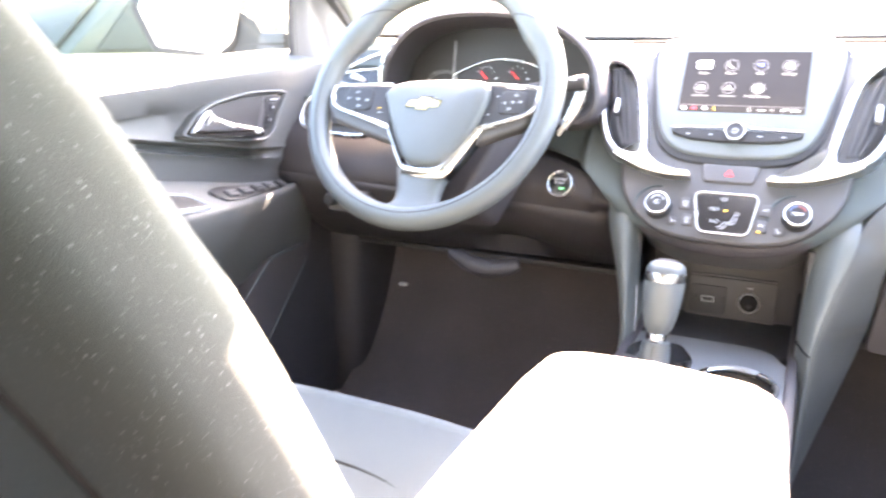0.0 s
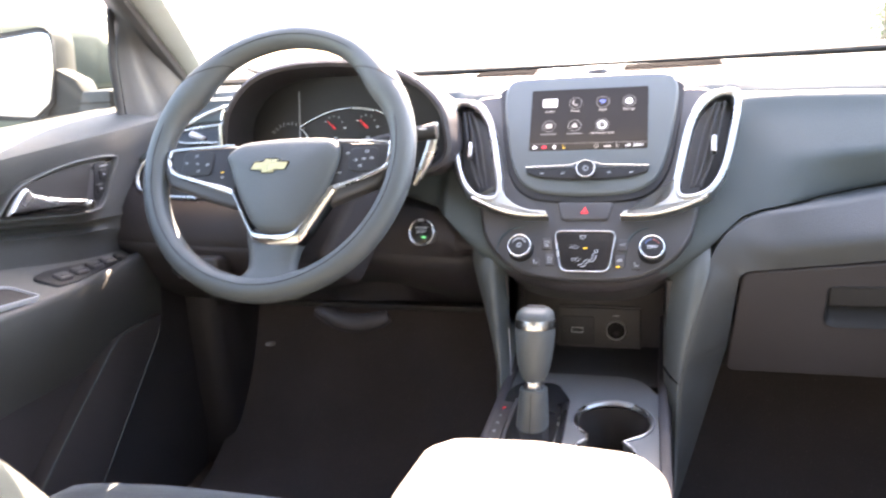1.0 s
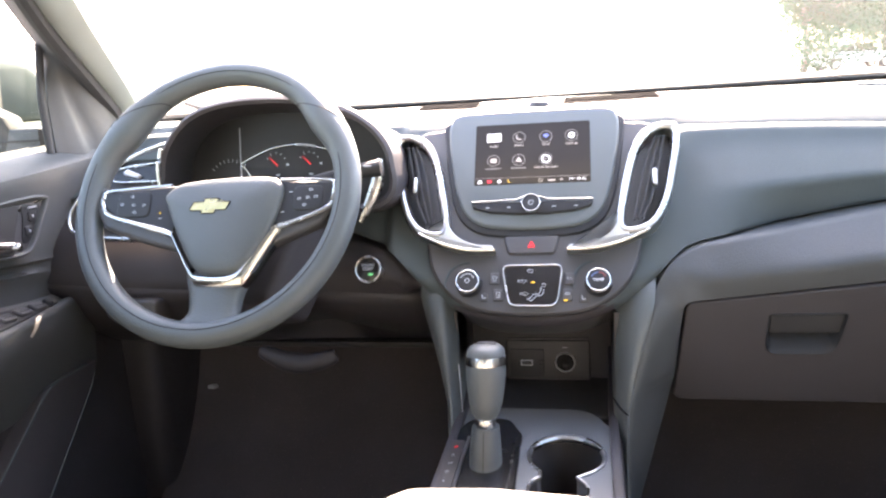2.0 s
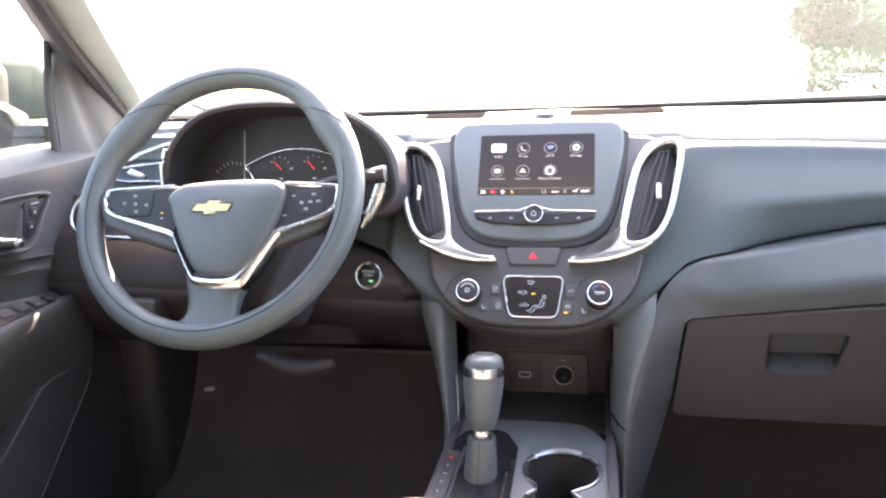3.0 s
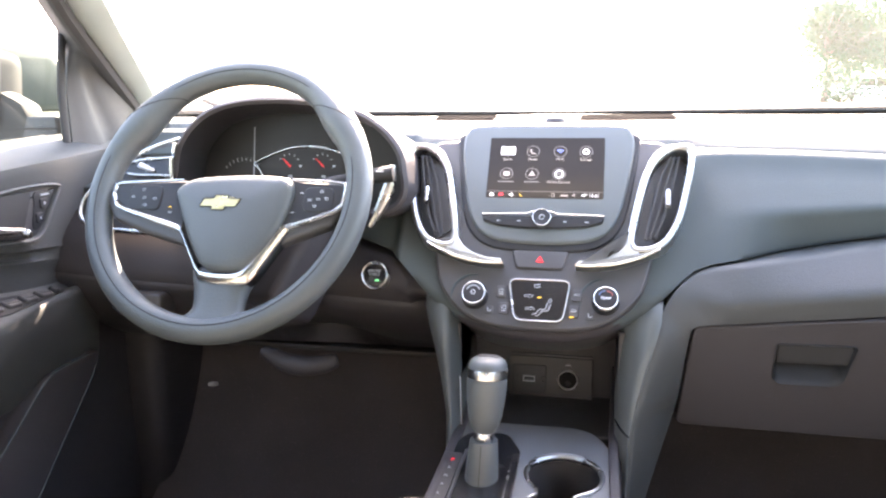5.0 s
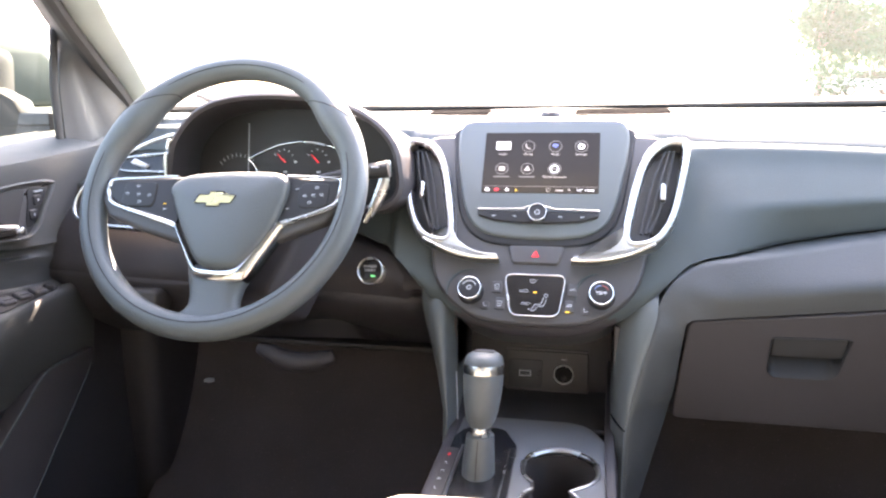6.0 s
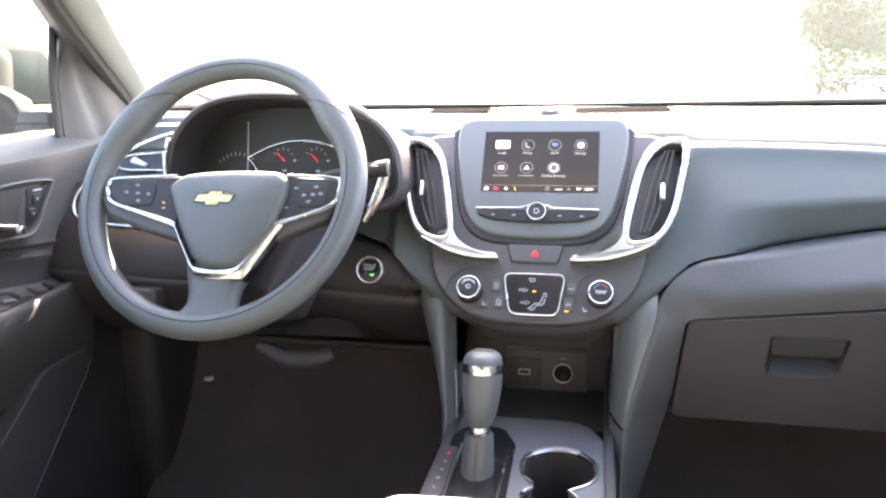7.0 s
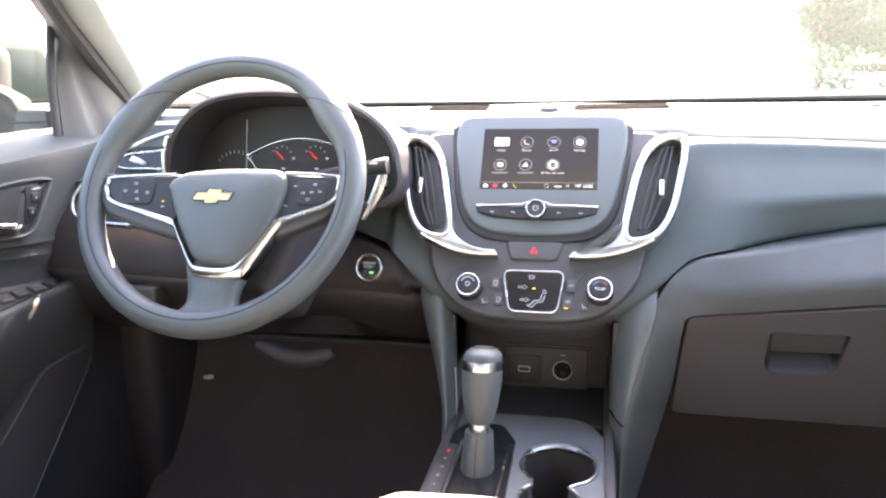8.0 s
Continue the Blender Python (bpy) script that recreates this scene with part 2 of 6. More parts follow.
def tube(points, r, closed=False, seg=10, flat=1.0, side=None):
    """A round bar along points; r may be a list; flat squashes it along side."""
    bm = bmesh.new()
    pts = [Vector(p) for p in points]
    n = len(pts)
    rs = r if isinstance(r, (list, tuple)) else [r] * n
    rings, ref = [], Vector(side) if side else Vector((0, 0, 1))
    for i, p in enumerate(pts):
        a, b = (pts[i - 1], pts[(i + 1) % n]) if closed else (pts[max(i - 1, 0)], pts[min(i + 1, n - 1)])
        t = (b - a).normalized()
        if abs(t.dot(ref)) > 0.97:
            ref = Vector((1, 0, 0)) if abs(t.x) < 0.9 else Vector((0, 1, 0))
        s = (ref - t * ref.dot(t)).normalized()
        q = t.cross(s)
        rings.append([p + float(rs[i]) * (s * math.cos(c) * flat + q * math.sin(c)) for c in (2 * math.pi * k / seg for k in range(seg))])
    skin(bm, rings, cap_start=not closed, cap_end=not closed, loop=closed)
    return bm


def smooth_path(points, n=6, closed=False):
    """Catmull-Rom through the points."""
    pts = [Vector(p) for p in points]
    out, m = [], len(pts)
    for i in range(m if closed else m - 1):
        if closed:
            a, b, c, d = pts[i - 1], pts[i], pts[(i + 1) % m], pts[(i + 2) % m]
        else:
            a, b, c, d = pts[max(i - 1, 0)], pts[i], pts[i + 1], pts[min(i + 2, m - 1)]
        for k in range(n):
            t = k / n
            out.append(0.5 * (2 * b + (c - a) * t + (2 * a - 5 * b + 4 * c - d) * t * t + (3 * b - a - 3 * c + d) * t ** 3))
    if not closed:
        out.append(pts[-1])
    return out


def box(x0, x1, y0, y1, z0, z1, bevel=0.005, seg=3):
    bm = bmesh.new()
    bmesh.ops.create_cube(bm, size=1, matrix=Matrix.LocRotScale(((x0 + x1) / 2, (y0 + y1) / 2, (z0 + z1) / 2), None, (x1 - x0, y1 - y0, z1 - z0)))
    if bevel:
        bmesh.ops.bevel(bm, geom=bm.edges[:], offset=bevel, segments=seg, profile=0.5, affect="EDGES")
    return bm


def prism(points, thick, bevel=0.004):
    """A slab between a 3D outline and the same outline moved by thick."""
    bm = bmesh.new()
    th = Vector(thick)
    skin(bm, [[Vector(p) for p in points], [Vector(p) + th for p in points]], cap_start=True, cap_end=True)
    if bevel:
        bmesh.ops.recalc_face_normals(bm, faces=bm.faces)
        bmesh.ops.bevel(bm, geom=bm.edges[:], offset=bevel, segments=2, profile=0.5, affect="EDGES")
    return bm


def lathe(profile, at, n=32, cap=True):
    """Turned shape: profile of (radius, w) about the w axis of a frame."""
    bm = bmesh.new()
    rings = [[at(r * math.cos(a), r * math.sin(a), w) for a in (2 * math.pi * i / n for i in range(n))] for r, w in profile]
    skin(bm, rings, cap_start=cap, cap_end=cap)
    return bm


def merge(*bms):
    """Several bmeshes in one."""
    out = bmesh.new()
    for b in bms:
        me = bpy.data.meshes.new("tmp")
        b.to_mesh(me)
        b.free()
        out.from_mesh(me)
        bpy.data.meshes.remove(me)
    return out


def text(name, words, size, at, u, v, w, mat, parent, depth=0.0002):
    """Raised lettering, centred at (u, v, w) of a frame."""
    c = bpy.data.curves.new(name, "FONT")
    c.body, c.size, c.align_x, c.align_y, c.extrude = words, size, "CENTER", "CENTER", depth
    c.resolution_u = 2
    tmp = new("tmp_text", c)
    me = bpy.data.meshes.new_from_object(tmp)
    bpy.data.objects.remove(tmp)
    bpy.data.curves.remove(c)
    for q in me.vertices:
        q.co = at(u + q.co.x, v + q.co.y, w + q.co.z)
    me.materials.clear()
    me.materials.append(mat)
    me.name = name
    ob = new(name, me)
    ob.parent = parent
    ob.matrix_parent_inverse = parent.matrix_world.inverted()
    return ob


def lerp(a, b, t):
    return a + (b - a) * t


def table(x, rows):
    """Linear reading of rows (x, value)."""
    for (a, p), (b, q) in zip(rows, rows[1:]):
        if x <= b:
            return lerp(p, q, max(0, min(1, (x - a) / (b - a))))
    return rows[-1][1]


# ---------------------------------------------------------------- shell of the car: floor, roof, pillars, panes
FLOOR_Z, ROOF_Z = 0.42, 1.55


def cowl_y(x):
    return 1.72 - 0.34 * (abs(x) / 0.745) ** 2


def shell():
    ob = part("floor", box(-0.78, 0.78, -1.6, 1.75, FLOOR_Z - 0.05, FLOOR_Z, 0.004), CARPET)
    structure(ob, "black carpeted car floor in shadow", "floor")
    ob = part("wall_front", box(-0.78, 0.78, 1.42, 1.46, FLOOR_Z, 1.10, 0.004), CARPET)
    structure(ob, "dark carpeted bulkhead behind the dashboard", "wall")
    ob = part("wall_rear", box(-0.78, 0.78, -1.66, -1.6, FLOOR_Z - 0.05, 1.10, 0.004), DOORM)
    structure(ob, "plain dark tailgate panel", "wall")
    # roof, falling a little to the sides
    bm = bmesh.new()
    rings = []
    for k in range(13):
        y = lerp(0.79, -1.55, k / 12)
        low = [Vector((x, y + 0.05 * (1 - (x / 0.6) ** 2) * (1 if k == 0 else 0), ROOF_Z - 0.05 * (x / 0.6) ** 2 - 0.02 * abs(k - 5) / 6)) for x in np.linspace(-0.6, 0.6, 13)]
        rings.append([Vector(p) for p in low] + [p + Vector((0, 0, 0.05)) for p in reversed(low)])
    skin(bm, rings, cap_start=True, cap_end=True)
    structure(part("ceiling", bm, LINER), "pale cloth headliner of the car roof", "headliner")
    # side panels below the belt, right side and both rear doors
    for x0, x1, y0, y1, n in ((0.745, 0.80, -1.6, 1.45, "wall_right"), (-0.80, -0.745, -1.6, 0.30, "wall_left")):
        ob = part(n, box(x0, x1, y0, y1, FLOOR_Z - 0.05, 1.10, 0.012), DOORM)
        structure(ob, "dark moulded plastic door panelling", "door panel")
    for sx, n in ((-1, "wall_kick_left"), (1, "wall_kick_right")):
        ob = part(n, box(min(sx * 0.70, sx * 0.80), max(sx * 0.70, sx * 0.80), 1.22, 1.46, FLOOR_Z - 0.02, 1.09, 0.03), LOWER)
        structure(ob, "dark plastic kick panel beside the footwell", "kick panel")
    for x0, x1 in ((-0.72, -0.115), (0.115, 0.72)):
        low = [(1.00, FLOOR_Z + 0.002), (1.12, FLOOR_Z + 0.012), (1.22, FLOOR_Z + 0.055), (1.30, FLOOR_Z + 0.13), (1.36, FLOOR_Z + 0.23), (1.40, FLOOR_Z + 0.34), (1.419, FLOOR_Z + 0.44)]
        curve = smooth_path([(0, y, z) for y, z in low], 4)
        bm = bmesh.new()
        skin(bm, [[Vector((x, p.y, p.z)) for p in curve] + [Vector((x, 1.419, FLOOR_Z + 0.001))] for x in np.linspace(x0, x1, 9)], cap_start=True, cap_end=True)
        structure(part("floor_toe_board", bm, CARPET), "black carpeted toe board sloping up from the floor", "floor")
    # pillars behind the front seats and at the rear
    for s in (-1, 1):
        for y, wdt in ((-0.05, 0.06), (-0.95, 0.07), (-1.52, 0.07)):
            ring = lambda z, x: [Vector((s * x + dx, y + dy, z)) for dx, dy in ((-0.02, -wdt), (0.02, -wdt), (0.02, wdt), (-0.02, wdt))]
            bm = bmesh.new()
            skin(bm, [ring(1.08, 0.765), ring(1.3, 0.70), ring(1.52, 0.60)], cap_start=True, cap_end=True)
            structure(part("pillar_rear", bm, TRIMGREY), "pale plastic door pillar trim", "pillar")


shell()


def windshield():
    """Curved front pane between the cowl and the roof edge."""
    bm = bmesh.new()
    rows = []
    for k in range(13):
        t = k / 12
        row = []
        for i in range(25):
            s = -1 + 2 * i / 24
            half = lerp(0.745, 0.52, t)
            x = s * half
            yb, yt = cowl_y(x * 0.745 / half), 0.84 - 0.05 * s * s
            row.append(Vector((x, lerp(yb, yt, t), lerp(1.137, 1.535 - 0.035 * s * s, t) + 0.02 * math.sin(math.pi * t))))
        rows.append(row)
    skin(bm, rows, closed=False)
    ob = part("window_1", bm, SCREENGLASS)
    ob.visible_shadow = False
    structure(ob, "clear curved windscreen in the sun with an added haze", "windscreen")
    # black ceramic border and wiper cowl at the foot of the pane
    pts = [(x, cowl_y(x) - 0.006, 1.1435 + 0.006 * (x / 0.45) ** 2) for x in np.linspace(-0.74, 0.74, 41)]
    ob = part("trim_cowl", tube(pts, [0.007 + 0.010 * min(1, abs(p[0]) / 0.5) for p in pts], flat=0.6), RUBBER)
    structure(ob, "black rubber strip at the foot of the windscreen", "trim")


windshield()


def side_panes():
    """Lightly tinted front panes, dark panes behind the front seats and in the tailgate."""
    panes = []
    for s in (-1, 1):
        panes.append(([(s * 0.775, -0.06, 1.09), (s * 0.775, 1.20, 1.09), (s * 0.74, 1.10, 1.28), (s * 0.63, 0.72, 1.50), (s * 0.62, -0.06, 1.50)], GLASS, "lightly tinted side window pane"))
        panes.append(([(s * 0.775, -1.5, 1.09), (s * 0.775, -0.06, 1.09), (s * 0.62, -0.06, 1.50), (s * 0.62, -1.5, 1.50)], PRIVACY, "dark tinted rear side window"))
    panes.append(([(-0.76, -1.63, 1.09), (0.76, -1.63, 1.09), (0.60, -1.55, 1.50), (-0.60, -1.55, 1.50)], PRIVACY, "dark tinted tailgate window"))
    for k, (a, mat, label) in enumerate(panes):
        bm = bmesh.new()
        bm.faces.new([bm.verts.new(p) for p in a])
        ob = part("window_%d" % (k + 2), bm, mat)
        structure(ob, label, "window")


side_panes()

A_IN = [(-0.765, 1.455, 1.10), (-0.690, 1.275, 1.20), (-0.606, 1.055, 1.325), (-0.510, 0.80, 1.50)]


def a_pillar(s, n):
    """Pale trim beside the glass, and the dark frame trim that widens into the mirror sail."""
    pil = thing(n, (s * 0.76, 1.4, 1.1), "pale grey windscreen pillar with dark frame trim", "pillar", kind="structure")
    path = smooth_path([(s * -x, y, z) for x, y, z in A_IN], 6)
    bm = bmesh.new()
    rings = []
    for i, p in enumerate(path):
        t = i / (len(path) - 1)
        w = lerp(0.026, 0.050, min(1, t * 2))
        o = Vector((s * w, -0.012, 0.0))
        c = [p, p + o * 0.45 + Vector((-s * 0.008, -0.018, 0)), p + o + Vector((0, -0.012, 0)), p + o * 1.9 + Vector((0, 0.03, 0)), p + Vector((s * 0.01, 0.025, 0))]
        rings.append(c)
    skin(bm, rings, cap_start=True, cap_end=True)
    part("pillar_trim", bm, TRIMGREY, pil, sharp=60)
    outer = [(1.098, (0.738, 1.124)), (1.20, (0.738, 1.126)), (1.262, (0.732, 1.132)), (1.290, (0.722, 1.118)), (1.326, (0.693, 1.050)), (1.50, (0.595, 0.77))]
    bm = bmesh.new()
    rows = []
    for z in (1.098, 1.12, 1.14, 1.16, 1.18, 1.20, 1.22, 1.24, 1.262, 1.276, 1.290, 1.308, 1.326, 1.36, 1.40, 1.45, 1.50):
        a = Vector((table(z, [(k, -v[0]) for k, v in outer]), table(z, [(k, v[1]) for k, v in outer]), z))
        inner_x = table(z, [(q[2], q[0]) for q in A_IN])
        inner_y = table(z, [(q[2], q[1]) for q in A_IN])
        b = Vector((inner_x - lerp(0.016, 0.044, min(1, (z - 1.1) / 0.2)), inner_y - 0.030, z - 0.004))
        wide = (b - a).length
        row = []
        for i in range(15):
            u = i / 14
            p = a.lerp(b, u)
            p.x += 0.10 * wide * math.sin(math.pi * u) ** 0.8 + 0.030 * wide * math.exp(-((u - 0.16) / 0.06) ** 2) - 0.022 * wide * math.exp(-((u - 0.30) / 0.07) ** 2)
            row.append(p)
        full = row + [q + Vector((-0.018, 0.004, 0)) for q in reversed(row)]
        rows.append([Vector((-s * q.x, q.y, q.z)) for q in full])
    skin(bm, rows, cap_start=True, cap_end=True)
    seal = [row[14] + Vector((s * 0.003, -0.004, 0)) for row in rows]
    part("seal", tube(smooth_path(seal, 3), [lerp(0.015, 0.010, k / (3 * (len(seal) - 1))) for k in range(3 * (len(seal) - 1) + 1)], seg=8), RUBBER, pil, "black rubber seal along the pillar")
    part("frame_trim", bm, SAIL, pil, "dark grey plastic frame trim and mirror sail", sharp=50)


a_pillar(-1, "pillar_left")
a_pillar(1, "pillar_right")


# ---------------------------------------------------------------- dashboard
STACK_O, STACK_V = (0, 1.02, 0.936), (0, 0.7, 1)
ST0 = frame_of(STACK_O, (1, 0, 0), STACK_V)      # w points back at the seats


def ST(u, v, w=0.0):
    return ST0(u, v, w - 0.010)

SEAM = [(0.0, 0.868), (0.040, 0.870), (0.072, 0.876), (0.092, 0.882), (0.108, 0.889), (0.124, 0.898), (0.141, 0.911), (0.159, 0.929), (0.177, 0.9475), (0.195, 0.962), (0.216, 0.970), (0.253, 0.977), (0.288, 0.982), (0.325, 0.987), (0.359, 0.993), (0.39, 0.999), (0.436, 1.006), (0.60, 1.027), (0.75, 1.036)]


def face_y(z):
    return 1.02 + 0.7 * (z - 0.936)


def step(a, b, x):
    t = max(0.0, min(1.0, (x - a) / (b - a)))
    return t * t * (3 - 2 * t)


def recess(x):
    """How far the dash pad stands back from the plane of the centre stack."""
    mid = 0.022 * step(0.27, 0.19, abs(x))
    left = 0.045 * step(-0.18, -0.215, x) * (1 - 0.5 * step(-0.30, -0.60, x))
    return max(mid, left)


def recess_low(x):
    """The same for the panels below the seam."""
    mid = 0.06 * step(0.195, 0.165, abs(x))
    left = 0.045 * step(-0.15, -0.19, x) * (1 - 0.5 * step(-0.30, -0.60, x))
    return max(mid, left)


dash = thing("dashboard", (0, 1.3, 0.75), "charcoal moulded dashboard under a sunlit windscreen", "dashboard")


def dash_upper():
    bm = bmesh.new()
    rows = []
    for x in np.linspace(-0.745, 0.745, 299):
        zs = table(abs(x), SEAM)
        e = max(0, (abs(x) - 0.2) / 0.545)
        drop = 0.035 * e * e
        yb = cowl_y(x)
        soft = step(0.19, 0.26, abs(x))
        # top panel: down from the glass, a fine seam, then a slope to the gap before the front pad
        deep = yb - 1.29
        yg = max(1.24, 1.41 - 0.4 * abs(x))
        prof = [(yb + 0.01, 1.100), (yb, 1.1375), (yb - 0.07 * deep, 1.1385), (yb - 0.16 * deep, 1.1360), (yb - 0.33 * deep, 1.1300), (yb - 0.47 * deep, 1.1285), (yb - 0.60 * deep, 1.1295)]
        prof = [(y, z) for y, z in prof if y > yg + 0.012]
        prof += [(yg + 0.004, 1.1302), (yg + 0.0015, 1.1280), (yg - 0.0015, 1.1280), (yg - 0.004, 1.1298)]
        prof += [(lerp(yg, 1.224, f) - 0.7 * drop * f, z - drop * f) for f, z in ((0.35, 1.1296), (0.75, 1.1288), (1.0, 1.1278))]
        prof += [(y - 0.7 * drop, z - drop) for y, z in ((1.2170, 1.1258), (1.2105, 1.1222), (1.2045, 1.1176), (1.1985, 1.1128), (1.1925, 1.1076))]
        gap = step(0.188, 0.206, abs(x))
        prof += [(y - 0.7 * drop, z - drop) for y, z in ((1.1912, lerp(1.1080, 1.1000, gap)), (1.1878, lerp(1.1075, 1.1000, gap)), (1.1862, lerp(1.1070, 1.1078, gap)), (1.1840, lerp(1.1068, 1.1098, gap)), (1.1800, lerp(1.1060, 1.1104, gap)), (1.1745, lerp(1.1045, 1.1096, gap)), (1.1690, lerp(1.1022, 1.1064, gap)), (1.1640, lerp(1.0990, 1.1016, gap)), (1.1605, 1.0960))]
        prof = [(y - 0.012 * (1 - soft) * step(1.190, 1.162, y), z) for y, z in prof]
        prof = [(y + recess(x) * step(1.30, 1.19, y), z) for y, z in prof]
        z0 = 1.0930 - drop
        zr = lerp(zs + 0.006, z0, 0.46)
        for k in range(1, 17):
            z = lerp(z0, zs + 0.005, (k / 16) ** 0.8)
            y = face_y(z) + lerp(0.018, 0.030, soft) * (1 - k / 16) ** 2.3
            if z < zr:
                off = lerp(0.018, 0.030, soft) * (1 - ((z0 - zr) / (z0 - zs - 0.005)) ** 1.25) ** 2.3
                y = lerp(y, face_y(zr) + off + 0.20 * (zr - z), step(0.20, 0.34, abs(x)))
            prof.append((y + recess(x), z))
        # the edge rolls under, widely below the stack
        rad = lerp(0.046, 0.004, step(0.11, 0.19, abs(x)))
        prof = [(y + rad * (1 - math.sqrt(max(0.0, 1 - max(0.0, 1 - (z - zs) / rad) ** 2))) if z < zs + rad and y < 1.3 else y, z) for y, z in prof]
        ye = prof[-1][0]
        prof += [(ye + 0.006, zs + 0.002), (ye + 0.014, zs), (ye + 0.06, zs + 0.002)]
        rows.append([Vector((x, y, z)) for y, z in prof])
    skin(bm, rows, closed=False)
    # the chin rolls under the stack; its shade is painted with a darker plastic
    chin = bm.copy()
    low = lambda f: f.calc_center_median().y < 1.2 and f.calc_center_median().z < 0.935 - 0.9 * max(0.0, abs(f.calc_center_median().x) - 0.06)
    bmesh.ops.delete(chin, geom=[f for f in chin.faces if not low(f)], context="FACES")
    bmesh.ops.delete(bm, geom=[f for f in bm.faces if low(f)], context="FACES")
    part("upper_pad", bm, SOFT, dash, "soft charcoal dash top pad", sharp=80)
    part("stack_chin", chin, LOWER, dash, "chin under the centre stack, shade put into its colour", sharp=80)


dash_upper()


def dash_lower():
    """Panel below the seam, bulging to the seats, over the glovebox and over the knees."""
    bm = bmesh.new()
    rows = []
    for x in np.linspace(-0.745, 0.10, 61):
        zs = max(table(abs(x), SEAM) - 0.004, 0.925)
        top = face_y(zs) + recess_low(x) + 0.024 * step(0.20, 0.34, abs(x))
        zb = 0.904 + 0.05 * max(0, abs(x) - 0.2)
        prof = [(top + 0.05, zs), (top + 0.008, zs)]
        for k in range(0, 9):
            t = k / 8
            z = lerp(zs - 0.003, zb, t)
            prof.append((lerp(top, 1.034 + recess_low(x), t ** 0.75) - 0.014 * math.sin(math.pi * t), z))
        prof += [(1.036 + recess_low(x), zb - 0.004)]
        rows.append([Vector((x, y, z)) for y, z in prof])
    skin(bm, rows, closed=False)
    part("lower_panel", bm, LOWER, dash, "dark plastic panel below the dash seam", sharp=60)
    # panel over the glovebox that sweeps down beside it into the console strut
    seam = [(x, face_y(table(x, SEAM) + 0.0005) + recess(x) + 0.014 * step(0.20, 0.34, x), table(x, SEAM) + 0.0005) for x in (0.745, 0.60, 0.50, 0.43, 0.37, 0.32, 0.28, 0.245, 0.215, 0.190, 0.170)]
    strut = [(0.156, 1.036, 0.915), (0.149, 1.024, 0.890), (0.140, 1.014, 0.856), (0.128, 1.002, 0.803), (0.120, 0.993, 0.760), (0.118, 0.965, 0.60)]
    outer = smooth_path(seam + strut, 8)
    edge = [(x, 1.034, 0.9020 + 0.113 * (x - 0.195)) for x in (0.745, 0.60, 0.50, 0.43, 0.37, 0.32, 0.28, 0.250, 0.228, 0.212)] + [(0.199, 1.034, 0.9015), (0.1915, 1.035, 0.895), (0.1895, 1.037, 0.882), (0.187, 1.041, 0.857), (0.1825, 1.050, 0.803), (0.174, 1.056, 0.758), (0.123, 0.990, 0.60)]
    inner = smooth_path(edge, 8)
    n = len(outer)
    rows = []
    for k in range(-1, 16):
        row = []
        for i in range(n):
            a, b = outer[i], inner[i]
            t = max(0.0, min(1.0, k / 14))
            side = step(0.45, 0.72, i / n)
            # a sloping upper face and an upright lower one; the fold between them runs down the strut
            tf, yf = lerp(0.60, 0.05, side), lerp(b.y - 0.006, a.y - 0.002, side)
            up, down = lerp(a.y, yf, t / tf), lerp(yf, b.y, (t - tf) / (1 - tf))
            y = 0.5 * (up + down + math.sqrt((up - down) ** 2 + 0.007 ** 2))
            p = Vector((lerp(a.x, b.x, t), y, lerp(a.z, b.z, t)))
            if k == -1 or k == 15:
                p.y += 0.05
            row.append(p)
        rows.append(row)
    bm = bmesh.new()
    skin(bm, rows, closed=False)
    part("lower_panel", bm, LEDGE, dash, "charcoal panel sweeping over and beside the glovebox", sharp=60)
    # knee panel on the driver's side
    bm = bmesh.new()
    rows = []
    for x in np.linspace(-0.745, -0.155, 31):
        zb = 0.898 + 0.05 * max(0, abs(x) - 0.2)
        k = math.exp(-((x + 0.37) / 0.10) ** 2)
        r = recess_low(x)
        prof = [(1.0365 + r, zb + 0.004), (1.0345 + r, zb), (1.034 + r, zb - 0.006)]
        for j in range(1, 8):
            t = j / 7
            prof.append((1.034 + r + 0.06 * t + 0.08 * t * t + 0.03 * k * t, lerp(zb - 0.006, 0.785 + 0.02 * k, t)))
        prof += [(1.20 + r, 0.772), (1.28, 0.768)]
        rows.append([Vector((x, y, z)) for y, z in prof])
    skin(bm, rows, closed=False)
    part("knee_panel", bm, LOWER, dash, sharp=60)
    part("under_cover", box(-0.74, -0.16, 1.24, 1.42, 0.755, 0.765, 0.003), DARK, dash)
    # rounded lip under the steering column
    lip = smooth_path([(-0.424, 1.094, 0.806), (-0.406, 1.092, 0.801), (-0.382, 1.090, 0.792), (-0.348, 1.090, 0.789), (-0.316, 1.092, 0.796), (-0.303, 1.096, 0.801)], 5)
    part("column_lip", tube(lip, [0.003 + 0.0125 * math.sin(math.pi * (0.08 + 0.80 * k / (len(lip) - 1))) ** 0.7 for k in range(len(lip))], seg=14), LOWER, dash, "rounded lip under the steering column")
    part("under_cover", box(0.16, 0.74, 1.10, 1.42, 0.745, 0.757, 0.003), DARK, dash)


dash_lower()


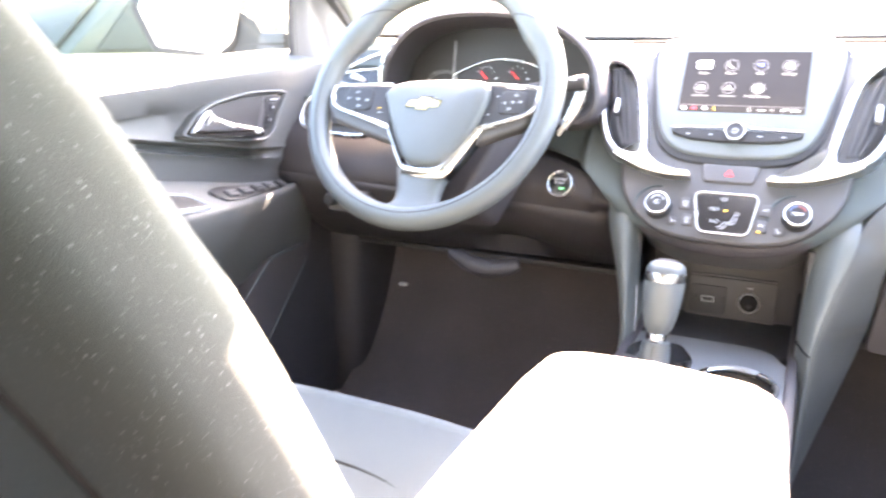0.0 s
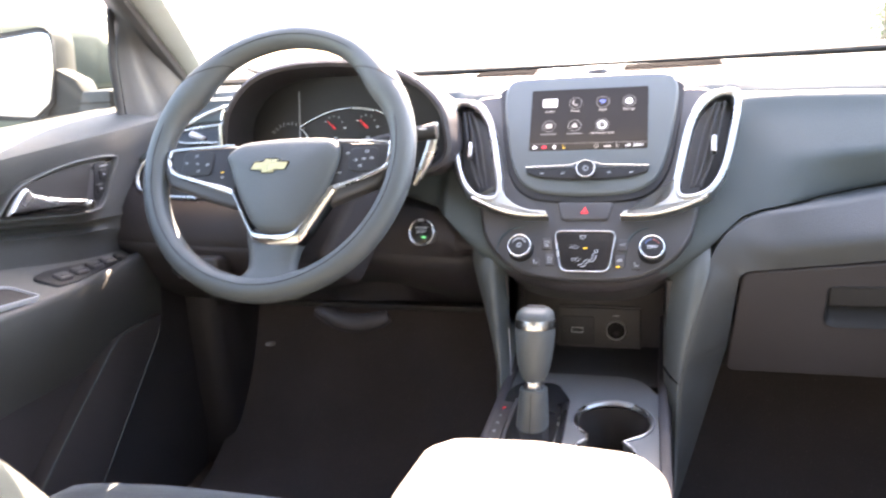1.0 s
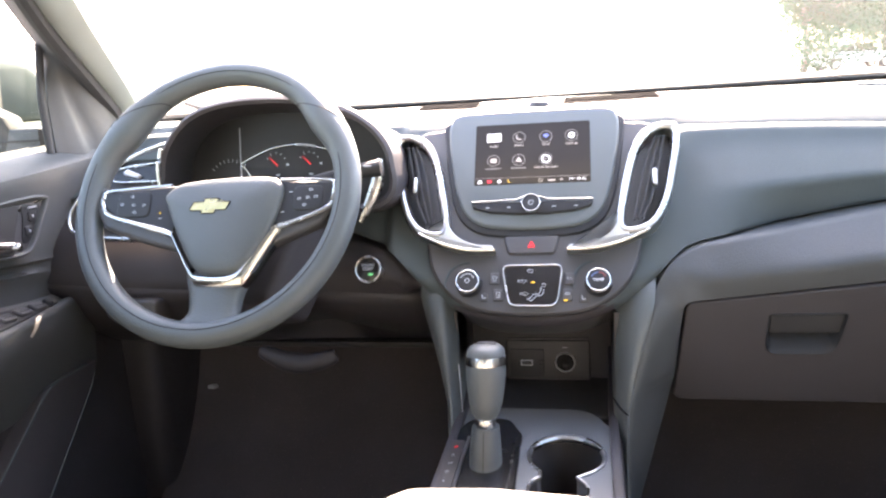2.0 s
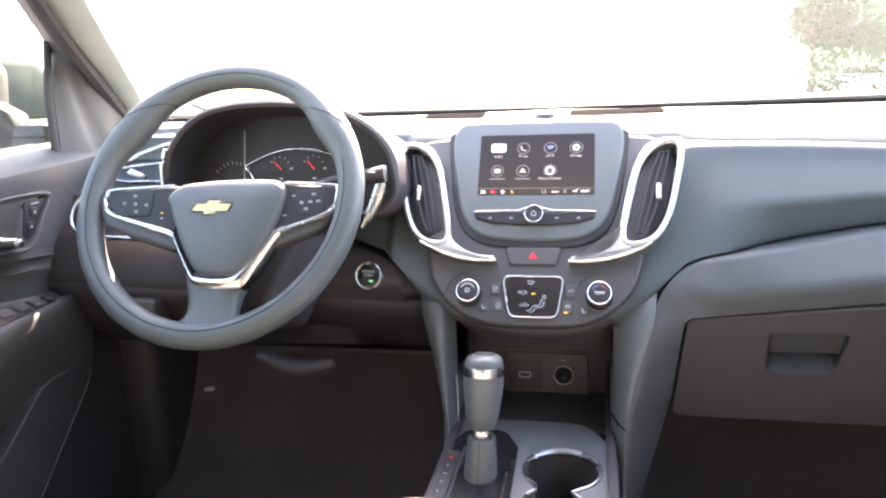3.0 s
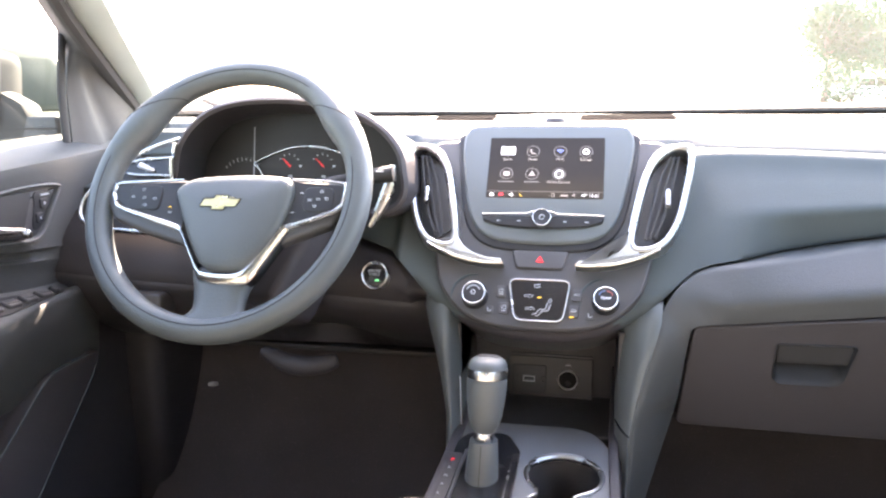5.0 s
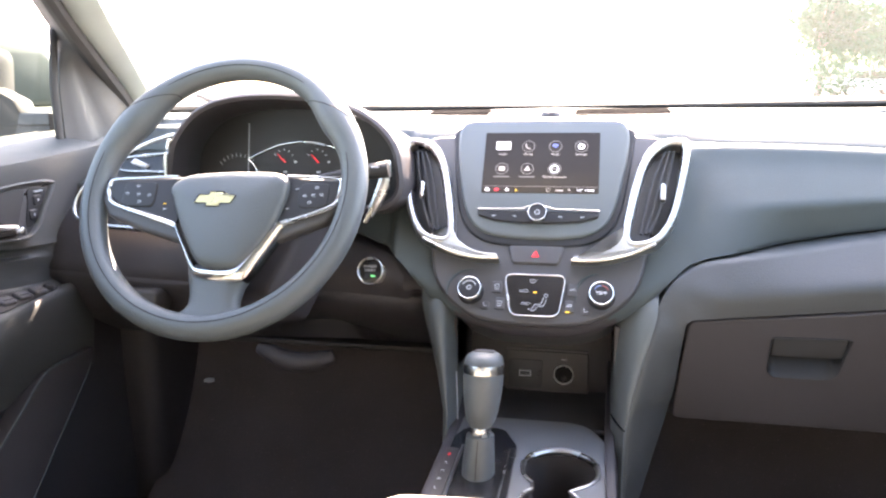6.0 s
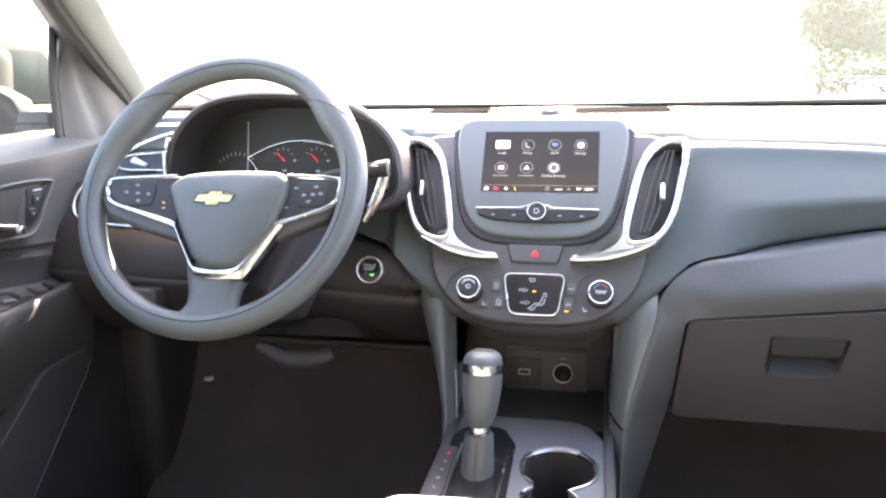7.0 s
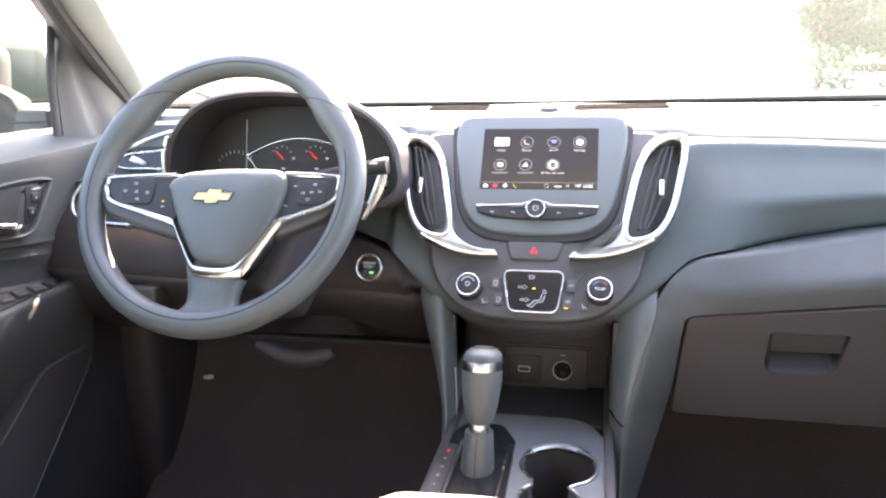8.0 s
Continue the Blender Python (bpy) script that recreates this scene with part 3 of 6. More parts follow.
def glovebox():
    """Lid with a hand opening cut into it, a paddle in its upper half."""
    at = frame_of((0.192, 1.036, 0.8965), (1, 0, 0), (0, -0.16, 1))
    outline = rpoly([(0.0030, 0.0030, 0.012), (-0.0105, -0.142, 0.012), (0.545, -0.142, 0.012), (0.545, 0.0635, 0.01)], 6)
    hole = rpoly([(0.101, -0.0125, 0.006), (0.099, -0.0705, 0.016), (0.182, -0.0700, 0.018), (0.194, -0.0110, 0.006)], 6)
    bm = bmesh.new()
    edges = []
    loops = []
    for ring in (offset(outline, 0.003), hole):
        vs = [bm.verts.new(at(p.x, p.y, -0.001)) for p in ring]
        loops.append(vs)
        edges += [bm.edges.new((vs[k], vs[(k + 1) % len(vs)])) for k in range(len(vs))]
    bmesh.ops.triangle_fill(bm, edges=edges, use_beauty=True)
    prev = loops[0]
    for d, w in ((0.0009, -0.0019), (0.0, -0.004), (0.0, -0.020)):
        cur = [bm.verts.new(at(p.x, p.y, w)) for p in offset(outline, d)]
        for k in range(len(cur)):
            bm.faces.new((prev[k], prev[(k + 1) % len(cur)], cur[(k + 1) % len(cur)], cur[k]))
        prev = cur
    door = part("glovebox_door", bm, LOWER, dash, "closed dark brown-grey glovebox lid with a hand opening", sharp=8)
    # scoop: rolls in at the lip and slopes back up behind the paddle
    bm = bmesh.new()
    rings = []
    for d, w, up in ((-0.0006, -0.0008, 0.0), (0.0005, 0.0000, 0.0), (0.0018, -0.0012, 0.001), (0.0034, -0.006, 0.004), (0.005, -0.014, 0.011), (0.007, -0.022, 0.020), (0.009, -0.026, 0.026)):
        o = offset(hole, d)
        rings.append([at(p.x, p.y + up * max(0.0, (-0.020 - p.y) / 0.055), w) for p in o])
    skin(bm, rings, cap_end=True)
    h = part("handle", bm, BUTTON, door, "smooth black hand scoop")
    pad = rpoly([(0.1035, -0.0150, 0.005), (0.1035, -0.0410, 0.003), (0.1855, -0.0405, 0.003), (0.1905, -0.0135, 0.005)], 5)
    part("paddle", plate(pad, at, -0.014, -0.003, 0.002), RUBBER, h, "dark release paddle")


glovebox()


def dash_top_details():
    # slotted demister vents near the glass, tilted with the panel
    for x0, x1 in ((-0.270, -0.128), (0.022, 0.222)):
        at = frame_of(((x0 + x1) / 2, 1.612, 1.1350), (1, 0, 0), (0, 1, 0.085))
        w = x1 - x0
        v = part("defrost_vent", plate(rpoly([(-w / 2 + 0.010, -0.038, 0.010), (w / 2 - 0.010, -0.038, 0.010), (w / 2, 0.034, 0.012), (-w / 2, 0.034, 0.012)], 4), at, -0.02, 0.001, 0.002), SLOT, dash, "black slotted demister vent")
        for k in range(5):
            yy = -0.026 + 0.0125 * k
            part("slat", tube([at(-w / 2 + 0.012, yy, 0.0022), at(w / 2 - 0.012, yy, 0.0022)], 0.0016, seg=6), SLOT, v)
    part("light_sensor", lathe([(0.020, -0.004), (0.020, 0.003), (0.016, 0.009), (0.008, 0.012), (0.001, 0.0125)], frame_of((-0.014, 1.555, 1.1300), (1, 0, 0), (0, 1, 0)), 20), DARK, dash, "small black sensor dome")


dash_top_details()


# ---------------------------------------------------------------- centre stack
def centre_stack():
    SC = lambda u, v, w=0.0: ST(u, v + 0.003, w - 0.008)
    loop = lambda pts, n=6: [Vector((p.x, p.y)) for p in smooth_path([(u, v, 0) for u, v in pts], n, closed=True)]
    mir = lambda pts: [(u, v) for u, v in pts] + [(-u, v) for u, v in reversed(pts) if u > 0]
    body = loop(mir([(0.0, -0.041), (0.030, -0.0405), (0.057, -0.0375), (0.080, -0.031), (0.102, -0.018), (0.121, 0.001), (0.133, 0.022), (0.140, 0.050), (0.150, 0.100), (0.165, 0.150), (0.172, 0.200), (0.160, 0.228), (0.135, 0.234), (0.07, 0.236)]))
    part("stack_body", plate(body, ST, -0.10, 0.0, 0.004), STACKM, dash, "charcoal centre stack housing")
    part("joint", band(offset(body, -0.0012), 0.0016, ST, -0.006, -0.0035), DARK, dash)
    sur = loop(mir([(0.0, 0.0635), (0.040, 0.0655), (0.072, 0.0715), (0.095, 0.089), (0.109, 0.120), (0.118, 0.168), (0.124, 0.215), (0.122, 0.242), (0.08, 0.251)]))
    part("surround", plate(sur, ST, -0.005, 0.0035, 0.003), BUTTON, dash)

    # chrome vents with wings
    for s in (-1, 1):
        lo = loop([(s * u, v) for u, v in ((0.155, 0.216), (0.178, 0.221), (0.194, 0.218), (0.1955, 0.197), (0.190, 0.160), (0.178, 0.108), (0.157, 0.071), (0.124, 0.060), (0.1095, 0.072), (0.1145, 0.117), (0.127, 0.173), (0.140, 0.203))])
        li = loop([(s * u, v) for u, v in ((0.164, 0.206), (0.174, 0.2105), (0.184, 0.208), (0.1845, 0.194), (0.179, 0.158), (0.168, 0.110), (0.151, 0.080), (0.128, 0.071), (0.120, 0.079), (0.1265, 0.117), (0.139, 0.172), (0.151, 0.195))])
        bm = bmesh.new()
        rings = []
        for f, w in ((0.0, -0.045), (0.0, 0.0), (0.04, 0.0040), (0.12, 0.0065), (0.28, 0.0080), (0.5, 0.0086), (0.72, 0.0080), (0.88, 0.0062), (0.96, 0.0040), (1.0, 0.0015), (1.0, -0.045)):
            rings.append([ST0(*a.lerp(b, f), w) for a, b in zip(lo, li)])
        skin(bm, rings, loop=True)
        vent = part("air_vent", bm, SATIN, dash, "tall air vent with satin chrome frame")
        part("cavity", plate(offset(li, -0.001), ST0, -0.024, -0.014, 0.0003), BUTTON, vent)
        for k, f in enumerate((0.27, 0.5, 0.73)):
            edge_l = [(0.1265, 0.082), (0.1295, 0.117), (0.142, 0.172), (0.158, 0.203)]
            edge_r = [(0.150, 0.086), (0.166, 0.115), (0.177, 0.160), (0.182, 0.204)]
            a = [ST0(s * lerp(p[0], q[0], f), lerp(p[1], q[1], f), -0.0015) for p, q in zip(edge_l, edge_r)]
            part("slat", tube(smooth_path(a, 6), 0.0036, flat=0.40, side=(1, 0, 0)), STACKM, vent)
        part("tab", plate(rrect(s * 0.1605, 0.140, 0.0065, 0.024, 0.003), ST0, 0.0, 0.0085, 0.002), SATIN, vent, "small silver vent tab")
        top = smooth_path([(0.1125, 0.090, 0), (0.1095, 0.078, 0), (0.102, 0.066, 0), (0.088, 0.0555, 0), (0.070, 0.0495, 0), (0.0505, 0.0480, 0)], 6)
        low = smooth_path([(0.0465, 0.0405, 0), (0.068, 0.0400, 0), (0.093, 0.0430, 0), (0.120, 0.0510, 0), (0.144, 0.0620, 0), (0.151, 0.0665, 0)], 6)
        wing = [Vector((s * p.x, p.y)) for p in top + low + [Vector((0.140, 0.0650, 0)), Vector((0.125, 0.0620, 0)), Vector((0.1135, 0.0720, 0))]]
        wg = part("wing", plate(wing, ST0, -0.012, 0.0075, 0.0016), WING_DIM, vent, "satin chrome wing trim, dim reflection put into its colour")
        # polished tube added to draw the glint along the wing's lower edge
        part("wing_glint", tube([ST0(s * q.x, q.y + 0.0012, 0.0066) for q in low], 0.0019, seg=10), BRIGHT, wg, "added bright tube for the glint on the lower edge")

    # screen plate
    pl = loop(mir([(0.0, 0.0705), (0.040, 0.0725), (0.068, 0.0780), (0.090, 0.0945), (0.103, 0.124), (0.1120, 0.168), (0.1180, 0.212), (0.1165, 0.238), (0.106, 0.2515), (0.07, 0.2545)]))
    plate_ob = part("screen_plate", plate(pl, SC, 0.0, 0.016, 0.005), PLATE, dash, "slate grey plate round the screen")
    part("screen_rim", band(offset(pl, 0.0), 0.0020, SC, 0.004, 0.0100), BUTTON, plate_ob)
    scr = rpoly([(-0.0790, 0.137, 0.002), (0.0790, 0.137, 0.002), (0.0790, 0.231, 0.002), (-0.0790, 0.231, 0.002)], 2)
    screen = part("screen", plate(scr, SC, 0.010, 0.0166, 0.0006), SCREEN, plate_ob, "lit touchscreen with a grid of menu icons", smooth=False)
    W = 0.0168
    xs, rows = (-0.053, -0.018, 0.019, 0.054), (0.209, 0.174)
    names = (("Audio", "Phone", "Wi-Fi", "Settings"), ("", "", "Online Services"))
    for r, v in enumerate(rows):
        for c in range(4 - r):
            u = xs[c]
            if r == 0 and c == 0:
                part("icon", plate(rrect(u, v + 0.001, 0.020, 0.013, 0.002), SC, W - 0.001, W, 0.0002), ICON, screen)
            else:
                part("icon", band(disc(u, v, 0.0090, 24), 0.0010, SC, W - 0.0002, W), ICON_RIM, screen)
                if c == 1 and r == 0:
                    hs = [(-0.003, 0.0035), (-0.0036, 0.0), (-0.0015, -0.003), (0.003, -0.0037)]
                    part("icon_symbol", tube([SC(u + a, v + b, W) for a, b in hs], 0.0009, seg=6), ICON_DIM, screen)
                elif c == 2 and r == 0:
                    for rr in (0.002, 0.004, 0.006):
                        part("icon_symbol", tube([SC(u + rr * math.sin(a), v - 0.003 + rr * math.cos(a), W) for a in np.linspace(-0.8, 0.8, 7)], 0.0007, seg=5), ICON_BLUE, screen)
                elif c == 1:
                    part("icon_symbol", plate(rpoly([(u - 0.005, v - 0.003, 0.0005), (u + 0.005, v - 0.003, 0.0005), (u, v + 0.005, 0.0005)], 2), SC, W - 0.001, W, 0.0002), ICON_DIM, screen)
                elif c == 3:
                    part("icon_symbol", band(disc(u, v, 0.0048, 10), 0.0024, SC, W - 0.0002, W), ICON, screen)
                elif c == 2:
                    part("icon_symbol", band(disc(u, v, 0.0062, 20), 0.0018, SC, W - 0.0002, W), ICON, screen)
                    part("icon_symbol", plate(rrect(u, v, 0.007, 0.002, 0.0008), SC, W - 0.001, W, 0.0002), ICON_RIM, screen)
                else:
                    part("icon_symbol", plate(rrect(u, v, 0.009, 0.007, 0.002), SC, W - 0.001, W, 0.0002), ICON_DIM, screen)
            if names[r][c] if c < len(names[r]) else "":
                text("caption", names[r][c], 0.0050, SC, u, v - 0.0125, W, ICON_DIM, screen)
            elif r == 1:
                part("caption", plate(rrect(u, v - 0.0125, (0.022, 0.021, 0.028)[c], 0.0016, 0.0005), SC, W - 0.0006, W, 0.0001), ICON_RIM, screen)
    part("status_line", plate(rrect(0, 0.1468, 0.156, 0.0007, 0.0002), SC, W - 0.0006, W, 0.0001), ICON_RIM, screen)
    part("status_icon", plate(rpoly([(-0.074, 0.1395, 0.0004), (-0.068, 0.1395, 0.0004), (-0.068, 0.1425, 0.0004), (-0.071, 0.1448, 0.0004), (-0.074, 0.1425, 0.0004)], 1), SC, W - 0.0006, W, 0.0001), ICON, screen)
    part("status_icon", plate(rrect(-0.058, 0.1418, 0.0065, 0.0042, 0.0018), SC, W - 0.0006, W, 0.0001), RED_LIT, screen)
    part("status_icon", merge(plate(rrect(-0.044, 0.1418, 0.006, 0.0015, 0.0005), SC, W - 0.0006, W, 0.0001), plate(rrect(-0.044, 0.1418, 0.0015, 0.006, 0.0005), SC, W - 0.0006, W + 0.0001, 0.0001)), ICON, screen)
    part("status_icon", tube([SC(-0.031 + a, 0.1418 + b, W) for a, b in ((-0.001, 0.0022), (-0.0014, 0.0), (-0.0004, -0.0016), (0.0016, -0.0024))], 0.0005, seg=5), AMBER_LIT, screen)
    part("status_icon", band(disc(0.012, 0.1418, 0.0028, 16), 0.0006, SC, W - 0.0002, W), ICON_DIM, screen)
    part("status_icon", plate(rrect(0.027, 0.1412, 0.010, 0.0022, 0.0005), SC, W - 0.0006, W, 0.0001), ICON_DIM, screen)
    part("status_icon", band(disc(0.040, 0.1420, 0.0018, 12), 0.0006, SC, W - 0.0002, W), ICON_DIM, screen)
    text("clock", "14° 10:41", 0.0062, SC, 0.0615, 0.1418, W, ICON, screen)

    # knob bar below the screen
    SB = lambda u, v, w=0.0: SC(u * 0.975, v - 0.004, w)
    bar = rpoly([(-0.083, 0.1135, 0.001), (-0.081, 0.1055, 0.006), (-0.058, 0.0985, 0.02), (-0.020, 0.0955, 0.03), (0.020, 0.0955, 0.03), (0.058, 0.0985, 0.02), (0.081, 0.1055, 0.006), (0.083, 0.1135, 0.001)], 4)
    bar_ob = part("button_bar", plate(bar, SB, 0.012, 0.020, 0.002), BUTTON, plate_ob, "row of dark buttons under a chrome line")
    part("chrome_line", tube([SB(-0.083, 0.1145, 0.020), SB(-0.02, 0.1155, 0.021), SB(-0.014, 0.119, 0.021), SB(0.014, 0.119, 0.021), SB(0.02, 0.1155, 0.021), SB(0.083, 0.1145, 0.020)], 0.0010, seg=8), CHROME, bar_ob)
    for u in (-0.060, -0.031, 0.031, 0.060):
        part("button_mark", plate(rrect(u, 0.1050, 0.0052, 0.0014, 0.0005), SB, 0.019, 0.0204, 0.0002), GREYPRINT, bar_ob)
    kf = lambda a, b, c=0.0: SB(a, b + 0.108, c)
    knob = part("knob", lathe([(0.0128, 0.014), (0.0128, 0.024), (0.0110, 0.027), (0.0108, 0.0275)], kf), BUTTON, bar_ob, "round volume knob with chrome ring")
    part("ring", band(disc(0, 0.108, 0.0130, 32), 0.0018, SB, 0.0262, 0.0288), CHROME, knob)
    part("power_mark", band(disc(0, 0.108, 0.0038, 16), 0.0010, SB, 0.0272, 0.0279), GREYPRINT, knob)

    # hazard switch
    hz = rpoly([(-0.037, 0.0655, 0.004), (0.037, 0.0655, 0.004), (0.030, 0.0405, 0.007), (-0.030, 0.0405, 0.007)], 5)
    hazard = part("hazard_switch", plate(hz, ST, -0.002, 0.0035, 0.002), STACKM, dash, "dark hazard switch with a red triangle")
    part("edge", band(offset(hz, -0.001), 0.0014, ST, 0.0, 0.0012), DARK, hazard)
    part("triangle", band(rpoly([(-0.0055, 0.0490, 0.0006), (0.0055, 0.0490, 0.0006), (0.0, 0.0585, 0.0006)], 2), 0.0018, ST, 0.0036, 0.0044), RED_LIT, hazard)

    # climate panel
    cl = rpoly([(-0.0378, 0.0235, 0.009), (-0.0275, -0.0310, 0.012), (0.0325, -0.0310, 0.012), (0.0405, 0.0235, 0.009)], 7)
    clim = part("climate_panel", plate(cl, ST, 0.0, 0.004, 0.001), PIANO, dash, "gloss black climate display in a chrome frame")
    part("frame", band(offset(cl, -0.0018), 0.0028, ST, 0.001, 0.006), CHROME, clim)
    cw = 0.0045
    seat = [(0.0135, -0.0065), (0.0105, -0.0150), (0.0035, -0.0160), (-0.0010, -0.0215), (-0.0055, -0.0225)]
    path = [(q.x, q.y) for q in smooth_path([(a, b, 0) for a, b in seat], 4)]
    for d in (0.0, 0.0035):
        part("seat_symbol", tube([ST(a + d, b - d * 0.6, cw) for a, b in path], 0.0006, seg=6), GREYPRINT, clim)
    part("seat_symbol", band(disc(0.0165, -0.0035, 0.0026, 14), 0.0008, ST, cw - 0.0003, cw + 0.0004), GREYPRINT, clim)
    for u, v in ((-0.0115, 0.0020), (-0.0085, -0.0150)):
        part("airflow_arrow", band(rpoly([(u - 0.006, v - 0.0014, 0), (u + 0.001, v - 0.0014, 0), (u + 0.001, v - 0.0030, 0), (u + 0.0065, v, 0), (u + 0.001, v + 0.0030, 0), (u + 0.001, v + 0.0014, 0), (u - 0.006, v + 0.0014, 0)], 1), 0.0007, ST, cw - 0.0003, cw + 0.0002), GREYPRINT, clim)
    part("defrost_symbol", band(rpoly([(-0.0040, 0.0135, 0.001), (0.0020, 0.0135, 0.001), (0.0036, 0.0180, 0.002), (-0.0056, 0.0180, 0.002)], 3), 0.0008, ST, cw - 0.0003, cw + 0.0003), GREYPRINT, clim)
    part("indicator", plate(rrect(0.0025, 0.0005, 0.0048, 0.0013, 0.0004), ST, cw - 0.001, cw, 0.0002), AMBER_LIT, clim)
    for s in (-1, 1):
        kf = lambda a, b, c=0.0, s=s: ST(a + s * 0.0835 + 0.002, b - 0.001, c)
        kn = part("climate_knob", lathe([(0.0172, 0.0), (0.0160, 0.010), (0.0148, 0.016), (0.0136, 0.018), (0.0115, 0.0185)], kf), BUTTON, dash, "round climate knob with chrome ring")
        part("ring", band(disc(s * 0.0835 + 0.002, -0.001, 0.0160, 36), 0.0029, ST, 0.012, 0.0185), CHROME, kn)
        arc = [ST(s * 0.0835 + 0.002 + 0.0090 * math.cos(a), 0.0090 * math.sin(a) - 0.001, 0.0190) for a in np.linspace(0.4, 2.75, 14)]
        if s < 0:
            part("scale", tube(arc, 0.0008, seg=6), GREYPRINT, kn)
            part("fan_mark", band(disc(-0.0815, -0.001, 0.0036, 6), 0.0014, ST, 0.0186, 0.0192), GREYPRINT, kn)
        else:
            part("scale", tube(arc[:7], 0.0008, seg=6), RED_MARK, kn, "red half of the scale")
            part("scale", tube(arc[7:], 0.0008, seg=6), BLUE_MARK, kn, "blue half of the scale")
            text("caption", "TEMP", 0.0056, ST, s * 0.0835 + 0.002, -0.002, 0.0190, WHITE, kn)
        # raised brow round the knob
        b = [ST(s * (0.0835 + 0.030 * math.cos(a)), 0.030 * math.sin(a), 0.0008) for a in np.linspace(1.7, -0.25, 14)] if s < 0 else [ST(s * 0.0835 - 0.030 * math.cos(a), 0.030 * math.sin(a), 0.0008) for a in np.linspace(1.5, -0.25, 14)]
        part("brow", tube(b, [0.0008 + 0.0010 * math.sin(math.pi * k / 13) for k in range(14)], seg=8), SOFT, dash)
    for u, v in ((-0.0475, 0.007), (-0.0425, -0.0155)):
        f = part("defrost_button", plate(rrect(u, v, 0.013, 0.016, 0.003), ST, -0.001, 0.0025, 0.001), STACKM, dash)
        part("mark", band(rrect(u, v + 0.001, 0.0062, 0.0048, 0.0016), 0.0008, ST, 0.0026, 0.0031), GREYPRINT, f)
        part("mark", plate(rrect(u, v - 0.0036, 0.0060, 0.0010, 0.0003), ST, 0.002, 0.0030, 0.0002), GREYPRINT, f)
    f = part("ac_button", plate(rrect(0.0495, 0.006, 0.013, 0.016, 0.003), ST, -0.001, 0.0025, 0.001), STACKM, dash)
    text("caption", "A/C", 0.0048, ST, 0.0495, 0.006, 0.0029, GREYPRINT, f)
    f = part("recirculation_button", plate(rrect(0.0462, -0.016, 0.013, 0.016, 0.003), ST, -0.001, 0.0025, 0.001), STACKM, dash)
    part("mark", band(rpoly([(0.0420, -0.0165, 0.001), (0.0505, -0.0165, 0.001), (0.0490, -0.0135, 0.001), (0.0445, -0.0130, 0.001)], 2), 0.0008, ST, 0.0026, 0.0031), GREYPRINT, f)
    part("indicator", plate(rrect(0.0442, -0.0235, 0.0048, 0.0013, 0.0004), ST, 0.002, 0.0034, 0.0002), AMBER_LIT, f)
    for u, v in ((-0.0615, -0.0185), (0.0665, -0.0205)):
        f = part("seat_heat_button", plate(rrect(u, v, 0.011, 0.011, 0.003), ST, -0.001, 0.002, 0.001), STACKM, dash)
        part("mark", tube([ST(u - 0.002, v + 0.003, 0.0024), ST(u - 0.001, v - 0.002, 0.0024), ST(u + 0.003, v - 0.001, 0.0024)], 0.0008, seg=6), GREYPRINT, f)


centre_stack()


